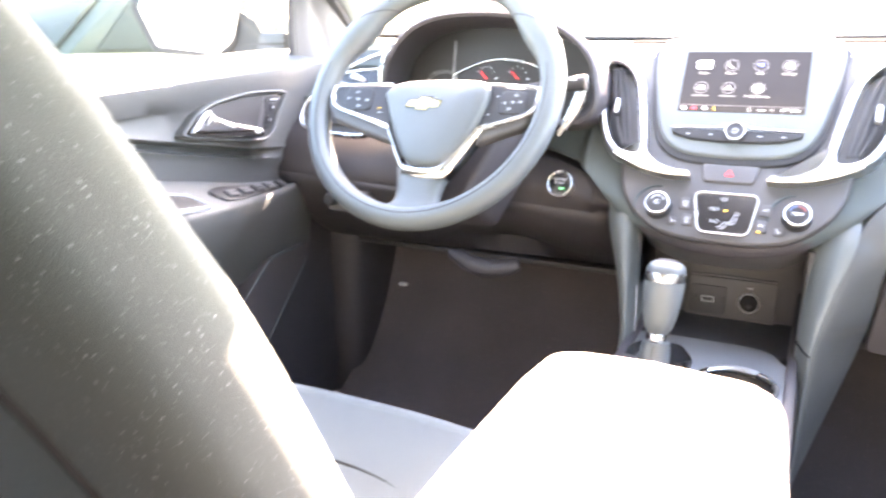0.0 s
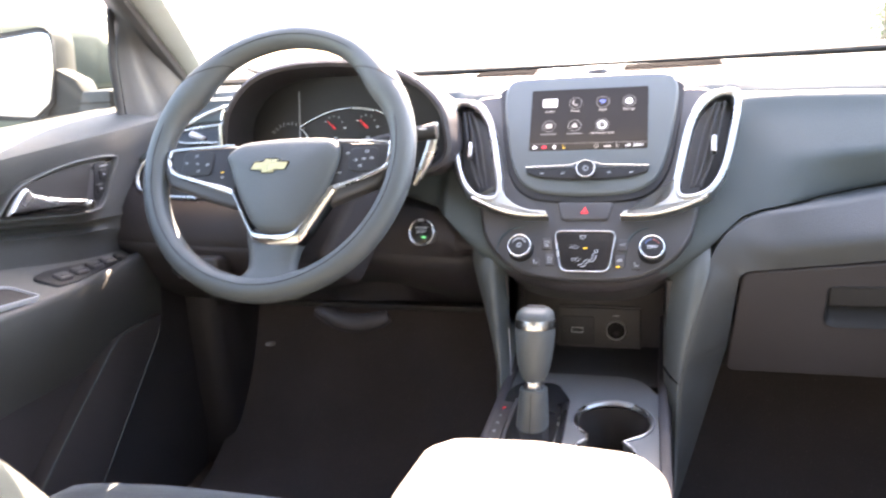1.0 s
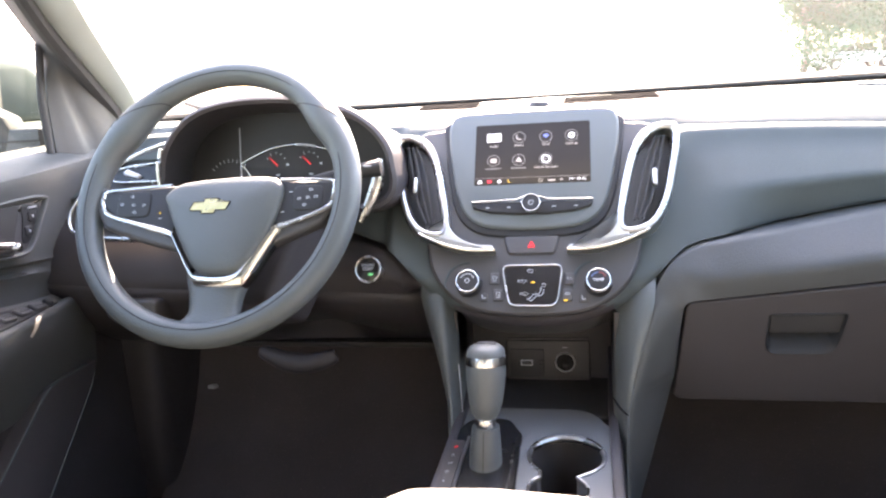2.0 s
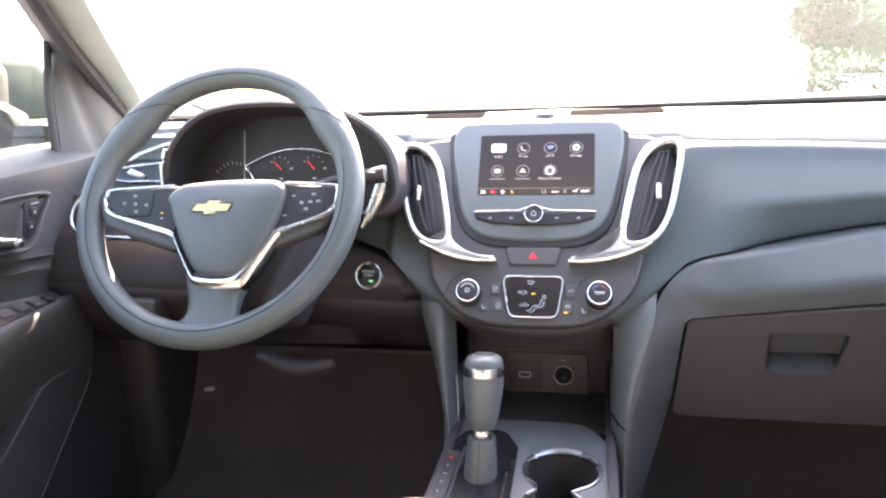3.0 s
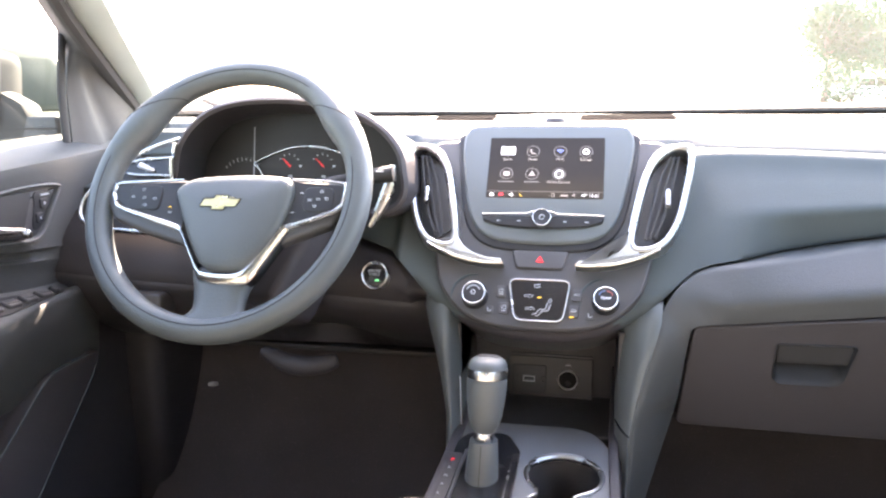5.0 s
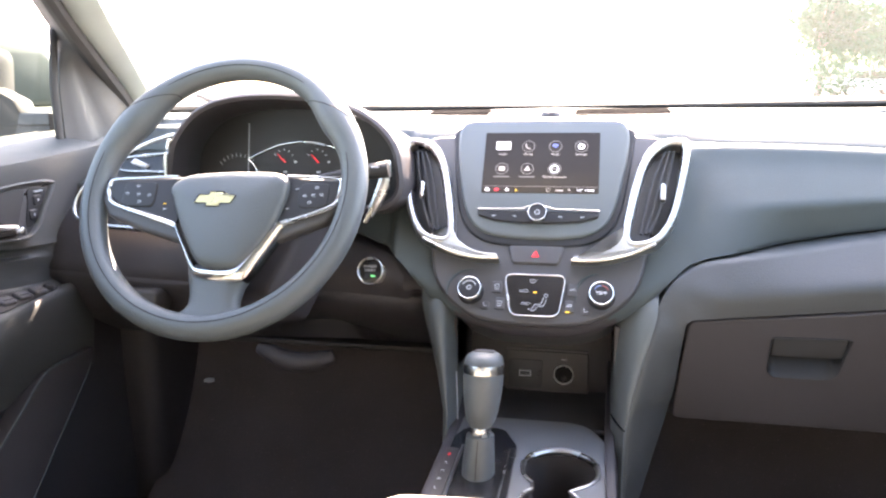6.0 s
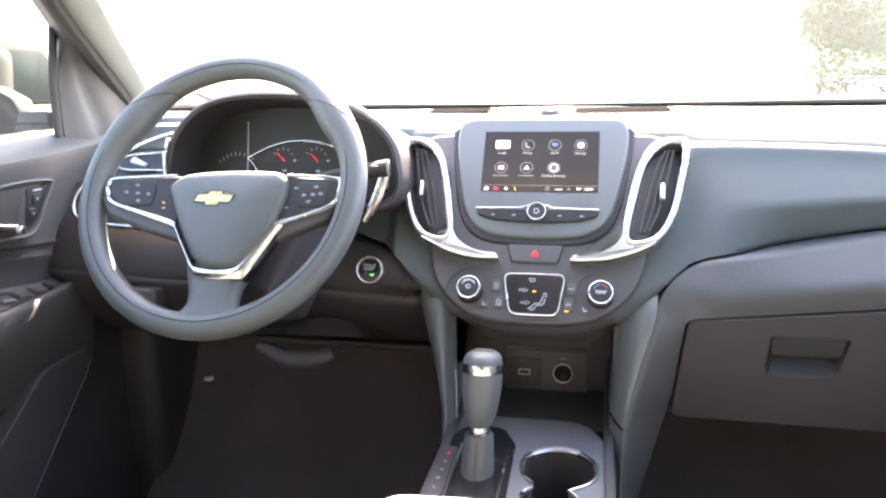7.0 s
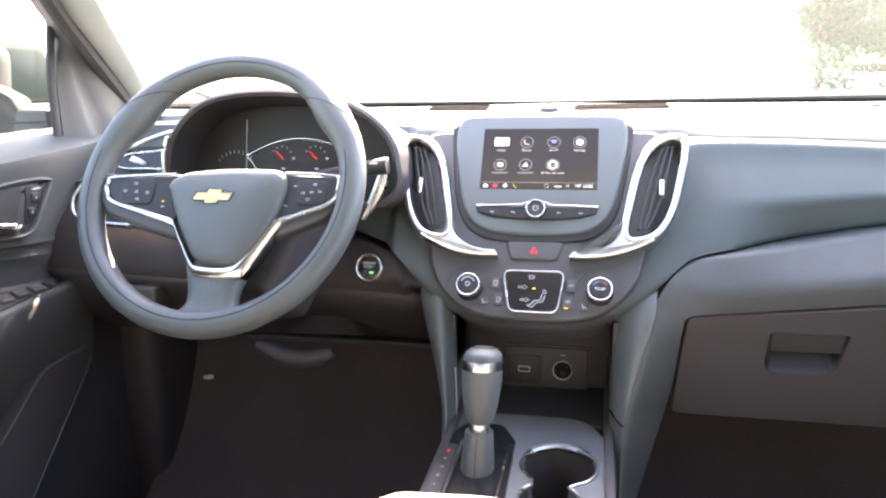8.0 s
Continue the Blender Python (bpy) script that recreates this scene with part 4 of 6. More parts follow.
# ---------------------------------------------------------------- instrument cluster, left vent, start button
def cluster():
    at = frame_of((-0.355, 1.06, 1.0975), (1, 0, 0), (0, 0.18, 1))
    arch = [Vector((p.x, p.y)) for p in smooth_path([(-0.156, -0.055, 0), (-0.162, -0.010, 0), (-0.152, 0.030, 0), (-0.115, 0.066, 0), (-0.055, 0.081, 0), (0.030, 0.080, 0), (0.095, 0.066, 0), (0.143, 0.036, 0), (0.164, -0.004, 0), (0.150, -0.055, 0), (0.0, -0.060, 0)], 6, closed=True)]
    bm = bmesh.new()
    rings = []
    for w, grow, k in ((-0.42, 0.012, 0.55), (-0.25, 0.010, 0.80), (-0.10, 0.012, 0.95), (-0.02, 0.013, 1.0), (-0.004, 0.011, 1.0), (0.0, 0.006, 1.0), (-0.003, 0.001, 1.0), (-0.03, 0.0, 0.99), (-0.11, 0.0, 0.92)):
        o = offset(arch, -grow)
        rings.append([at(p.x * (1 if w > -0.2 else 1.04), p.y * k if p.y > 0 else p.y, w) for p in o])
    skin(bm, rings)
    hood = part("instrument_hood", bm, LOWER, dash, "charcoal hood over the dials")
    inside = offset(arch, -0.002)
    bm = bmesh.new()
    skin(bm, [[at(p.x, p.y, -0.012) for p in inside], [at(p.x * 0.98, p.y * 0.97, -0.06) for p in inside], [at(p.x * 0.96, p.y * 0.9, -0.10) for p in inside]], cap_end=True)
    part("hood_lining", bm, DARK, hood)
    ga = lambda u, v, w=0.0: at(u - 0.033, v + 0.004, w - 0.070)
    face = part("gauge_face", plate(offset(arch, -0.003), at, -0.080, -0.070, 0.001), GAUGE, hood, "dark instrument dials with red needles")
    # right-hand oval dial with two small gauges
    oval = [Vector((p.x, p.y)) for p in smooth_path([(-0.045, 0.000, 0), (-0.040, 0.0055, 0), (0.005, 0.024, 0), (0.050, 0.028, 0), (0.095, 0.018, 0), (0.122, -0.004, 0), (0.114, -0.030, 0), (0.030, -0.040, 0), (-0.018, -0.030, 0), (-0.038, -0.007, 0)], 6, closed=True)]
    part("dial_ring", band(oval, 0.0032, ga, 0.0, 0.005), CHROME, face, "thin silver dial ring")
    part("dial_plate", plate(offset(oval, 0.003), ga, -0.001, 0.0012, 0.0004), GAUGE, face)
    for u in (0.011, 0.063):
        v = 0.000
        part("needle", tube([ga(u + 0.003, v - 0.003, 0.004), ga(u - 0.009, v + 0.009, 0.004)], [0.0010, 0.0005], seg=6), RED_LIT, face, "red needle")
        for a in np.linspace(0.5, 2.6, 5):
            part("tick", tube([ga(u + 0.017 * math.cos(a), v + 0.017 * math.sin(a), 0.002), ga(u + 0.0145 * math.cos(a), v + 0.0145 * math.sin(a), 0.002)], 0.0006, seg=5), GREYPRINT, face)
        part("gauge_mark", plate(rrect(u + 0.018, v - 0.002, 0.004, 0.003, 0.001), ga, 0.001, 0.002, 0.0002), GREYPRINT, face)
        part("gauge_mark", plate(rrect(u + 0.002, v - 0.017, 0.006, 0.003, 0.001), ga, 0.001, 0.002, 0.0002), GREYPRINT, face)
    # upright divider and the small ticks of the large dial
    part("divider", tube([ga(-0.046, -0.03, 0.001), ga(-0.045, 0.055, 0.001)], 0.0010, seg=6), GREYPRINT, face)
    for a in np.linspace(0.9, 2.4, 9):
        part("tick", tube([ga(-0.062 + 0.040 * math.cos(a), -0.03 + 0.040 * math.sin(a), 0.002), ga(-0.062 + 0.035 * math.cos(a), -0.03 + 0.035 * math.sin(a), 0.002)], 0.0006, seg=5), GREYPRINT, face)
    # chrome edges beside the hood
    part("hood_trim", tube(smooth_path([(-0.519, 1.062, 1.125), (-0.524, 1.058, 1.10), (-0.523, 1.055, 1.06), (-0.505, 1.05, 1.03)], 5), 0.0055, flat=0.6), CHROME, hood, "chrome edge strip")
    part("hood_trim", tube(smooth_path([(-0.197, 1.056, 1.098), (-0.199, 1.054, 1.080), (-0.204, 1.052, 1.062), (-0.214, 1.049, 1.040), (-0.229, 1.046, 1.015)], 5), [0.003 + 0.0055 * math.sin(math.pi * (k + 1) / 22) for k in range(21)]), SATIN, hood, "chrome edge strip")


cluster()


def left_vent():
    at = frame_of((-0.615, 1.085, 1.05), (1, 0, 0), (0, 0.5, 1))
    loop = lambda pts: [Vector((p.x, p.y)) for p in smooth_path([(u, v, 0) for u, v in pts], 7, closed=True)]
    o = loop(((0.074, 0.086), (0.080, 0.060), (0.078, 0.0), (0.066, -0.052), (0.050, -0.064), (0.0, -0.064), (-0.045, -0.060), (-0.074, -0.048), (-0.081, -0.020), (-0.066, 0.008), (-0.035, 0.040), (0.008, 0.066), (0.045, 0.082)))
    v = part("air_vent", band(o, 0.0075, at, 0.0, 0.008, 0.5), CHROME, dash, "corner air vent with satin chrome frame")
    part("cavity", plate(offset(o, 0.005), at, -0.006, 0.0012, 0.001), DARK, v)
    for k in range(3):
        z = -0.042 + 0.020 * k
        part("slat", tube([at(-0.062 - 0.004 * k, z, 0.003), at(0.060 + 0.006 * k, z + 0.002, 0.003)], 0.004, flat=0.4), STACKM, v)
    # gloss control panel with its tab, in a chrome loop
    g = loop(((-0.016, 0.042), (-0.012, 0.029), (0.006, 0.0245), (0.040, 0.0245), (0.070, 0.0245), (0.073, 0.034), (0.071, 0.054), (0.045, 0.0535), (0.010, 0.050)))
    panel = part("vent_panel", plate(g, at, 0.0, 0.0055, 0.001), PIANO, v, "gloss black vent control panel")
    part("panel_edge", band(offset(g, -0.001), 0.0042, at, 0.003, 0.0090, 0.5), CHROME, panel)
    part("tab", plate(rpoly([(0.008, 0.037, 0.002), (0.034, 0.030, 0.003), (0.037, 0.035, 0.002), (0.014, 0.045, 0.003)], 3), at, 0.004, 0.012, 0.002), SILVER, panel, "satin vent tab")
    top = part("vent_top", plate(loop(((-0.002, 0.057), (0.030, 0.060), (0.068, 0.061), (0.069, 0.080), (0.045, 0.076), (0.012, 0.064))), at, 0.0, 0.005, 0.002), SOFT, v)
    for k in range(4):
        u, w = 0.014 + 0.0125 * k, 0.0640 + 0.0030 * k
        part("slot", plate(rpoly([(u, w - 0.001, 0.0005), (u + 0.010, w + 0.001, 0.0005), (u + 0.0115, w + 0.006, 0.0005), (u + 0.0015, w + 0.004, 0.0005)], 2), at, 0.003, 0.0054, 0.0003), DARK, top)


left_vent()


def start_button():
    at = frame_of((-0.229, 1.068, 0.941), (1, 0, 0), (0, 0.35, 1))
    b = part("start_button", lathe([(0.0172, -0.012), (0.0172, 0.006), (0.015, 0.008), (0.0145, 0.0082)], at), PIANO, dash, "round black engine start button with chrome ring")
    part("ring", band(disc(0, 0, 0.0200, 36), 0.0040, at, 0.0, 0.010), CHROME, b)
    text("caption", "ENGINE\nSTART", 0.0052, at, 0, 0.0035, 0.0086, GREYPRINT, b)
    part("indicator", plate(rrect(0.004, -0.007, 0.006, 0.0024, 0.0008), at, 0.007, 0.0088, 0.0002), GREEN_LIT, b)
    part("hood_release", plate(rrect(0, 0, 0.013, 0.007, 0.003), frame_of((-0.594, 1.225, 0.684), (1, 0, 0), (0, 0.3, 1)), -0.01, 0.006, 0.003), GREYPRINT, dash, "small pale release tab")
    part("light_switch", plate(rrect(0, 0, 0.075, 0.036, 0.010), frame_of((-0.590, 1.045, 0.888), (1, 0, 0), (0, 0.1, 1)), -0.03, 0.008, 0.004), STACKM, dash, "dark light switch panel")
    part("light_switch_knob", lathe([(0.011, 0.0), (0.011, 0.012), (0.009, 0.016), (0.004, 0.0165)], frame_of((-0.612, 1.036, 0.892), (1, 0, 0), (0, 0.1, 1)), 20), BUTTON, dash)


start_button()


# ---------------------------------------------------------------- steering wheel
WHEEL_TILT = radians(31)
WH = frame_of((-0.383, 0.9475, 1.0705), (1, 0, 0), (0, math.sin(WHEEL_TILT), math.cos(WHEEL_TILT)))


def steering_wheel():
    sw = thing("steering_wheel", (-0.383, 0.951, 1.067), "charcoal leather steering wheel with chrome-edged spokes", "steering wheel")
    R = 0.174
    pts = [WH(R * math.cos(a), R * math.sin(a), 0) for a in (2 * math.pi * i / 96 for i in range(96))]
    bm = bmesh.new()
    rings = []
    for i in range(96):
        a = 2 * math.pi * i / 96
        rad = Vector((math.cos(a), math.sin(a)))
        # thicker thumb rests above the side spokes
        th = 0.0160 + 0.0050 * (math.exp(-((math.degrees(a) - 36) / 14) ** 2) + math.exp(-((math.degrees(a) - 144) / 14) ** 2))
        rings.append([WH(rad.x * (R + th * math.cos(c) - (th - 0.016)), rad.y * (R + th * math.cos(c) - (th - 0.016)), 1.05 * th * math.sin(c)) for c in (2 * math.pi * k / 20 for k in range(20))])
    skin(bm, rings, loop=True)
    rim = part("rim", bm, LEATHER, sw, "smooth charcoal leather rim")
    part("seam", tube([WH((R - 0.004) * math.cos(a), (R - 0.004) * math.sin(a), 0.0163) for a in (2 * math.pi * i / 96 for i in range(96))], 0.0007, closed=True, seg=6), THREAD, rim)
    for deg, lean in ((40, -11), (136, 14)):
        arc = []
        for k in range(15):
            c = lerp(-0.55, math.pi + 0.55, k / 14)
            a = radians(deg + lean * math.cos(c))
            th = 0.0162 + 0.0050 * (math.exp(-((math.degrees(a) - 36) / 14) ** 2) + math.exp(-((math.degrees(a) - 144) / 14) ** 2))
            rr = R + th * math.cos(c) - (th - 0.0162)
            arc.append(WH(rr * math.cos(a), rr * math.sin(a), 1.05 * th * math.sin(c)))
        part("grip_seam", tube(arc, 0.0006, seg=6), THREAD, rim)
    # horn pad
    pad = [Vector((p.x, p.y)) for p in smooth_path([(u, v, 0) for u, v in ((-0.060, -0.002), (-0.049, 0.010), (-0.030, 0.0165), (0.022, 0.0205), (0.074, 0.0200), (0.091, 0.014), (0.096, 0.000), (0.092, -0.025), (0.079, -0.060), (0.055, -0.095), (0.042, -0.1025), (0.023, -0.104), (0.006, -0.1025), (-0.008, -0.095), (-0.026, -0.070), (-0.043, -0.040), (-0.054, -0.016))], 6, closed=True)]
    bm = bmesh.new()
    rings = []
    cx, cy = 0.020, -0.035
    for s, w in ((1.0, -0.006), (1.0, 0.009), (0.985, 0.0135), (0.955, 0.0165), (0.90, 0.0185), (0.78, 0.0205), (0.6, 0.0225), (0.4, 0.024), (0.15, 0.0245)):
        rings.append([WH(cx + (p.x - cx) * s, cy + (p.y - cy) * s, w) for p in pad])
    skin(bm, rings, cap_end=True, cap_start=True)
    hub = part("horn_pad", bm, HUBM, sw, "domed charcoal horn pad")
    # badge: plain gold cross-shaped plaque with a dark edge
    b = [(-0.030, -0.0075), (-0.0105, -0.0075), (-0.0125, -0.0125), (0.0075, -0.0125), (0.0085, -0.0075), (0.024, -0.0075), (0.030, 0.005), (0.0110, 0.005), (0.0125, 0.010), (-0.0085, 0.010), (-0.0095, 0.005), (-0.0245, 0.005)]
    bo = rpoly([(x * 0.88 + 0.009, y * 0.84 - 0.019, 0.0008) for x, y in b], 2)
    badge = part("badge", plate(bo, WH, 0.018, 0.0250, 0.001), GOLD, hub, "gold badge plaque with dark edge")
    part("badge_edge", band([p.copy() for p in offset(bo, -0.0008)], 0.0012, WH, 0.0232, 0.0254), BUTTON, badge)
    # spokes, each with a button panel inside a chrome edge
    trims = {-1: [(-0.056, 0.0155), (-0.100, 0.0130), (-0.143, 0.0100), (-0.1500, 0.0040), (-0.1475, -0.0120), (-0.1340, -0.0240), (-0.090, -0.0370), (-0.056, -0.0465), (-0.046, -0.051)],
             1: [(0.090, 0.0175), (0.125, 0.0160), (0.154, 0.0140), (0.1600, 0.0080), (0.1580, -0.0140), (0.1470, -0.0240), (0.114, -0.0365), (0.095, -0.0430), (0.086, -0.048)]}
    panels = {-1: [(-0.1475, 0.0075, 0.006), (-0.1455, -0.011, 0.008), (-0.132, -0.0220, 0.012), (-0.089, -0.0345, 0.01), (-0.045, -0.047, 0.004), (-0.045, 0.0135, 0.002)],
              1: [(0.1575, 0.0115, 0.006), (0.1555, -0.013, 0.008), (0.146, -0.0215, 0.01), (0.113, -0.0340, 0.01), (0.086, -0.045, 0.004), (0.085, 0.0150, 0.002)]}
    rockers = {-1: (-0.1045, -0.0095, 0.046, 0.034), 1: (0.1275, -0.0080, 0.038, 0.032)}
    keys = {-1: [(-0.108, 0.001), (-0.121, -0.009), (-0.105, -0.010), (-0.090, -0.011), (-0.102, -0.020)], 1: [(0.131, 0.002), (0.117, -0.009), (0.128, -0.008), (0.138, -0.007), (0.124, -0.017)]}
    for s in (-1, 1):
        e = [(s * 0.162, 0.018, 0.004), (s * 0.166, -0.012, 0.01), (s * 0.146, -0.038, 0.016), (s * 0.100 + 0.006, -0.055, 0.03), (s * 0.054 + 0.016, -0.070, 0.02), (s * 0.034 + 0.020, -0.098, 0.008), (s * 0.02 + 0.020, -0.07, 0.01), (s * 0.055 + 0.012, 0.018, 0.004)]
        sp = part("spoke", plate(rpoly(e, 6), WH, -0.012, 0.004, 0.006), STACKM, sw)
        pn = part("button_panel", plate(rpoly(panels[s], 6), WH, 0.001, 0.0085, 0.001), BUTTON, sp, "dark button panel")
        sm = [WH(q.x, q.y, 0.0085) for q in smooth_path([(a, b_, 0) for a, b_ in trims[s]], 6)]
        n = len(sm)
        part("spoke_trim", tube(sm, [lerp(0.0018, 0.0036, i / n) for i in range(n)], seg=8), CHROME, sp, "bright chrome spoke edging")
        u, v, wd, hg = rockers[s]
        part("rocker", plate(rrect(u, v, wd, hg, 0.009), WH, 0.007, 0.0104, 0.0018), BUTTON, pn)
        for a, b_ in keys[s]:
            part("key_mark", band(rrect(a, b_, 0.0046, 0.0030, 0.0010), 0.0007, WH, 0.0103, 0.0108), GREYPRINT, pn)
        if s < 0:
            part("key_lamp", plate(rrect(-0.0670, -0.0215, 0.0034, 0.0010, 0.0004), WH, 0.008, 0.0095, 0.0003), AMBER_LIT, pn)
            part("key_mark", plate(rrect(-0.0660, -0.0285, 0.0044, 0.0012, 0.0004), WH, 0.008, 0.0093, 0.0003), GREYPRINT, pn)
        else:
            part("key_mark", plate(rrect(0.1050, 0.0005, 0.0044, 0.0012, 0.0004), WH, 0.008, 0.0093, 0.0003), GREYPRINT, pn)
            part("key_mark", plate(rrect(0.0965, -0.0250, 0.0044, 0.0012, 0.0004), WH, 0.008, 0.0093, 0.0003), GREYPRINT, pn)
    # chrome V that wraps the foot of the horn pad, thin at the spokes and deep below
    vin = smooth_path([(-0.047, -0.0460, 0), (-0.0315, -0.070, 0), (-0.012, -0.0985, 0), (-0.002, -0.1035, 0), (0.022, -0.105, 0), (0.042, -0.102, 0), (0.053, -0.093, 0), (0.076, -0.061, 0), (0.088, -0.0430, 0)], 6)
    vout = smooth_path([(0.098, -0.0440, 0), (0.0890, -0.0580, 0), (0.0725, -0.0860, 0), (0.0600, -0.1065, 0), (0.0490, -0.1165, 0), (0.022, -0.1180, 0), (-0.0055, -0.1155, 0), (-0.0155, -0.1060, 0), (-0.034, -0.0760, 0), (-0.0500, -0.0500, 0)], 6)
    inner, outer = resample(vin, 60), resample(vout[::-1], 60)
    rings = []
    for f, w in ((0.0, -0.006), (0.0, 0.0095), (0.06, 0.0118), (0.14, 0.0127), (0.30, 0.0126), (0.50, 0.0116), (0.70, 0.0100), (0.88, 0.0080), (1.0, 0.0058), (1.0, -0.010)):
        rings.append([WH(*a.lerp(b, f).xy, w) for a, b in zip(inner, outer)])
    bm = bmesh.new()
    skin(bm, [list(r) for r in zip(*rings)], cap_start=True, cap_end=True)
    part("saddle", bm, BRIGHT, sw, "polished chrome V below the horn pad")
    bm = bmesh.new()
    rings = []
    for v, a, c, w in ((-0.096, -0.026, 0.060, 0.004), (-0.110, -0.022, 0.054, 0.005), (-0.122, -0.0175, 0.0495, 0.0062), (-0.135, -0.0145, 0.0475, 0.0066), (-0.146, -0.014, 0.048, 0.0070), (-0.153, -0.018, 0.052, 0.0080), (-0.159, -0.026, 0.060, 0.0095), (-0.168, -0.036, 0.070, 0.010)):
        mid, half = (a + c) / 2, (c - a) / 2
        rings.append([WH(mid + half * f, v, w - 0.0075 * abs(f) ** 4 - h) for f, h in [(-1 + k / 6, 0.0) for k in range(13)] + [(1, 0.012), (-1, 0.012)]])
    skin(bm, rings, cap_start=True, cap_end=True)
    part("lower_spoke", bm, LEATHER, sw, sharp=60)
    shroud = rpoly([(-0.070, 0.035, 0.02), (0.108, 0.035, 0.02), (0.100, -0.030, 0.03), (0.066, -0.125, 0.02), (-0.022, -0.125, 0.02), (-0.062, -0.030, 0.03)], 5)
    part("column_shroud", plate(shroud, WH, -0.17, -0.046, 0.014), LOWER, sw, "dark column shroud behind the wheel")
    # lower spoke shadows the column; stalks on both sides
    for s in (-1, 1):
        lift = 1.0 if s > 0 else -0.15
        st = smooth_path([WH(s * 0.05, 0.02 * lift, -0.05), WH(s * 0.11, 0.040 * lift, -0.055), WH(s * 0.160, 0.052 * lift, -0.058), WH(s * (0.175 + 0.02 * lift), 0.058 * lift, -0.060)], 5)
        stalk = part("stalk", tube(st, [0.007 + 0.0045 * (i / len(st)) for i in range(len(st))], seg=12), BUTTON, sw, "black control stalk")
        part("stalk_mark", plate(rrect(s * (0.160 + 0.02 * lift), 0.056 * lift, 0.010, 0.0018, 0.0006), WH, -0.052, -0.0478, 0.0003), GREYPRINT, stalk)


steering_wheel()

# ---------------------------------------------------------------- centre console
console = thing("centre_console", (0, 0.75, FLOOR_Z), "dark plastic centre console with cupholders between the seats", "console")
CUP = [(0.043, 0.9235, 0.0450), (0.035, 0.850, 0.034)]


def centre_console():
    top = frame_of((0, 0, 0.742), (1, 0, 0), (0, 1, 0))
    # side walls
    for s in (-1, 1):
        part("side_wall", prism([(s * 0.112, 0.10, FLOOR_Z), (s * 0.112, 0.10, 0.80), (s * 0.112, 0.60, 0.78), (s * 0.108, 0.72, 0.752), (s * 0.108, 1.04, 0.748), (s * 0.112, 1.20, 0.80), (s * 0.118, 1.20, FLOOR_Z)], (-s * 0.012, 0, 0), 0.003), LOWER, console)
        # buttress that runs up into the centre stack, its crest outside on the right and midway on the left
        fold = {1: ((-1, 0.10), (-1, 0.032), (-0.75, 0.020), (-0.3, 0.008), (0.3, -0.004), (0.75, -0.010), (1, -0.008), (1, 0.10)),
                -1: ((-1, 0.10), (-1, 0.026), (-0.75, 0.012), (-0.5, 0.001), (-0.3, -0.006), (-0.05, -0.006), (0.45, 0.004), (1, 0.020), (1, 0.10))}
        rings = []
        for y, z, x, w in ((0.905, 0.56, 0.100, 0.016), (0.955, 0.64, 0.102, 0.016), (0.985, 0.70, 0.103, 0.016), (1.003, 0.76, 0.103, 0.018), (1.013, 0.81, 0.104, 0.026), (1.021, 0.85, 0.104, 0.036), (1.029, 0.885, 0.104, 0.046), (1.036, 0.905, 0.104, 0.051), (1.066, 0.94, 0.104, 0.055)):
            c = Vector((s * (x + w / 2), y, z))
            rings.append([c + Vector((s * dx * w / 2, dy, 0)) for dx, dy in fold[s]])
        bm = bmesh.new()
        skin(bm, rings, cap_start=True, cap_end=True)
        part("buttress", bm, PLATE, console, "smooth grey side strut up to the dash", sharp=70)
        if s > 0:
            part("buttress_joint", tube([(0.1033, 1.033, 0.768), (0.1052, 1.0225, 0.768), (0.1092, 1.0105, 0.767), (0.1146, 0.9985, 0.766), (0.1190, 0.9925, 0.765)], 0.0012, seg=6), SLOT, console)
    # top plate with the two cup openings as one keyhole
    out = rpoly([(-0.104, 0.60, 0.01), (0.104, 0.60, 0.01), (0.104, 0.985, 0.04), (0.072, 1.052, 0.05), (-0.104, 1.05, 0.02)], 6)
    bm = bmesh.new()
    loops = []
    ov = [bm.verts.new(top(p.x, p.y, 0)) for p in out]
    for i in range(len(ov)):
        loops.append(bm.edges.new((ov[i], ov[(i + 1) % len(ov)])))
    (x1, y1, r1), (x2, y2, r2) = CUP
    hole = []
    for a in np.linspace(math.radians(-60), math.radians(228), 32):
        hole.append((x1 + r1 * math.cos(a), y1 + r1 * math.sin(a)))
    for a in np.linspace(math.radians(128), math.radians(412), 28):
        hole.append((x2 + r2 * math.cos(a), y2 + r2 * math.sin(a)))
    hv = [bm.verts.new(top(x, y, 0)) for x, y in hole]
    for i in range(len(hv)):
        loops.append(bm.edges.new((hv[i], hv[(i + 1) % len(hv)])))
    bmesh.ops.triangle_fill(bm, edges=loops, use_beauty=True)
    wall = [bm.verts.new(top(x1 + (x - x1) * 0.92, y, -0.075)) for x, y in hole]
    for i in range(len(hv)):
        j = (i + 1) % len(hv)
        bm.faces.new((hv[i], hv[j], wall[j], wall[i]))
    bm.faces.new(wall)
    part("top_plate", bm, CONSOLE, console, "satin dark grey console top plate", smooth=False)
    part("cup_ring", tube([top(x, y, 0.001) for x, y in hole], [0.0020 + 0.0028 * step(0.895, 0.972, y) for x, y in hole], closed=True, seg=10), SATIN, console, "satin chrome cupholder rim")
    liner = bmesh.new()
    skin(liner, [[top(x1 + (x - x1) * 0.985, lerp(y, 0.89, 0.02), -0.004) for x, y in hole], [top(x1 + (x - x1) * 0.90, lerp(y, 0.89, 0.06), -0.074) for x, y in hole]], cap_end=True)
    part("cup_liner", liner, DARK, console, "black cupholder well")
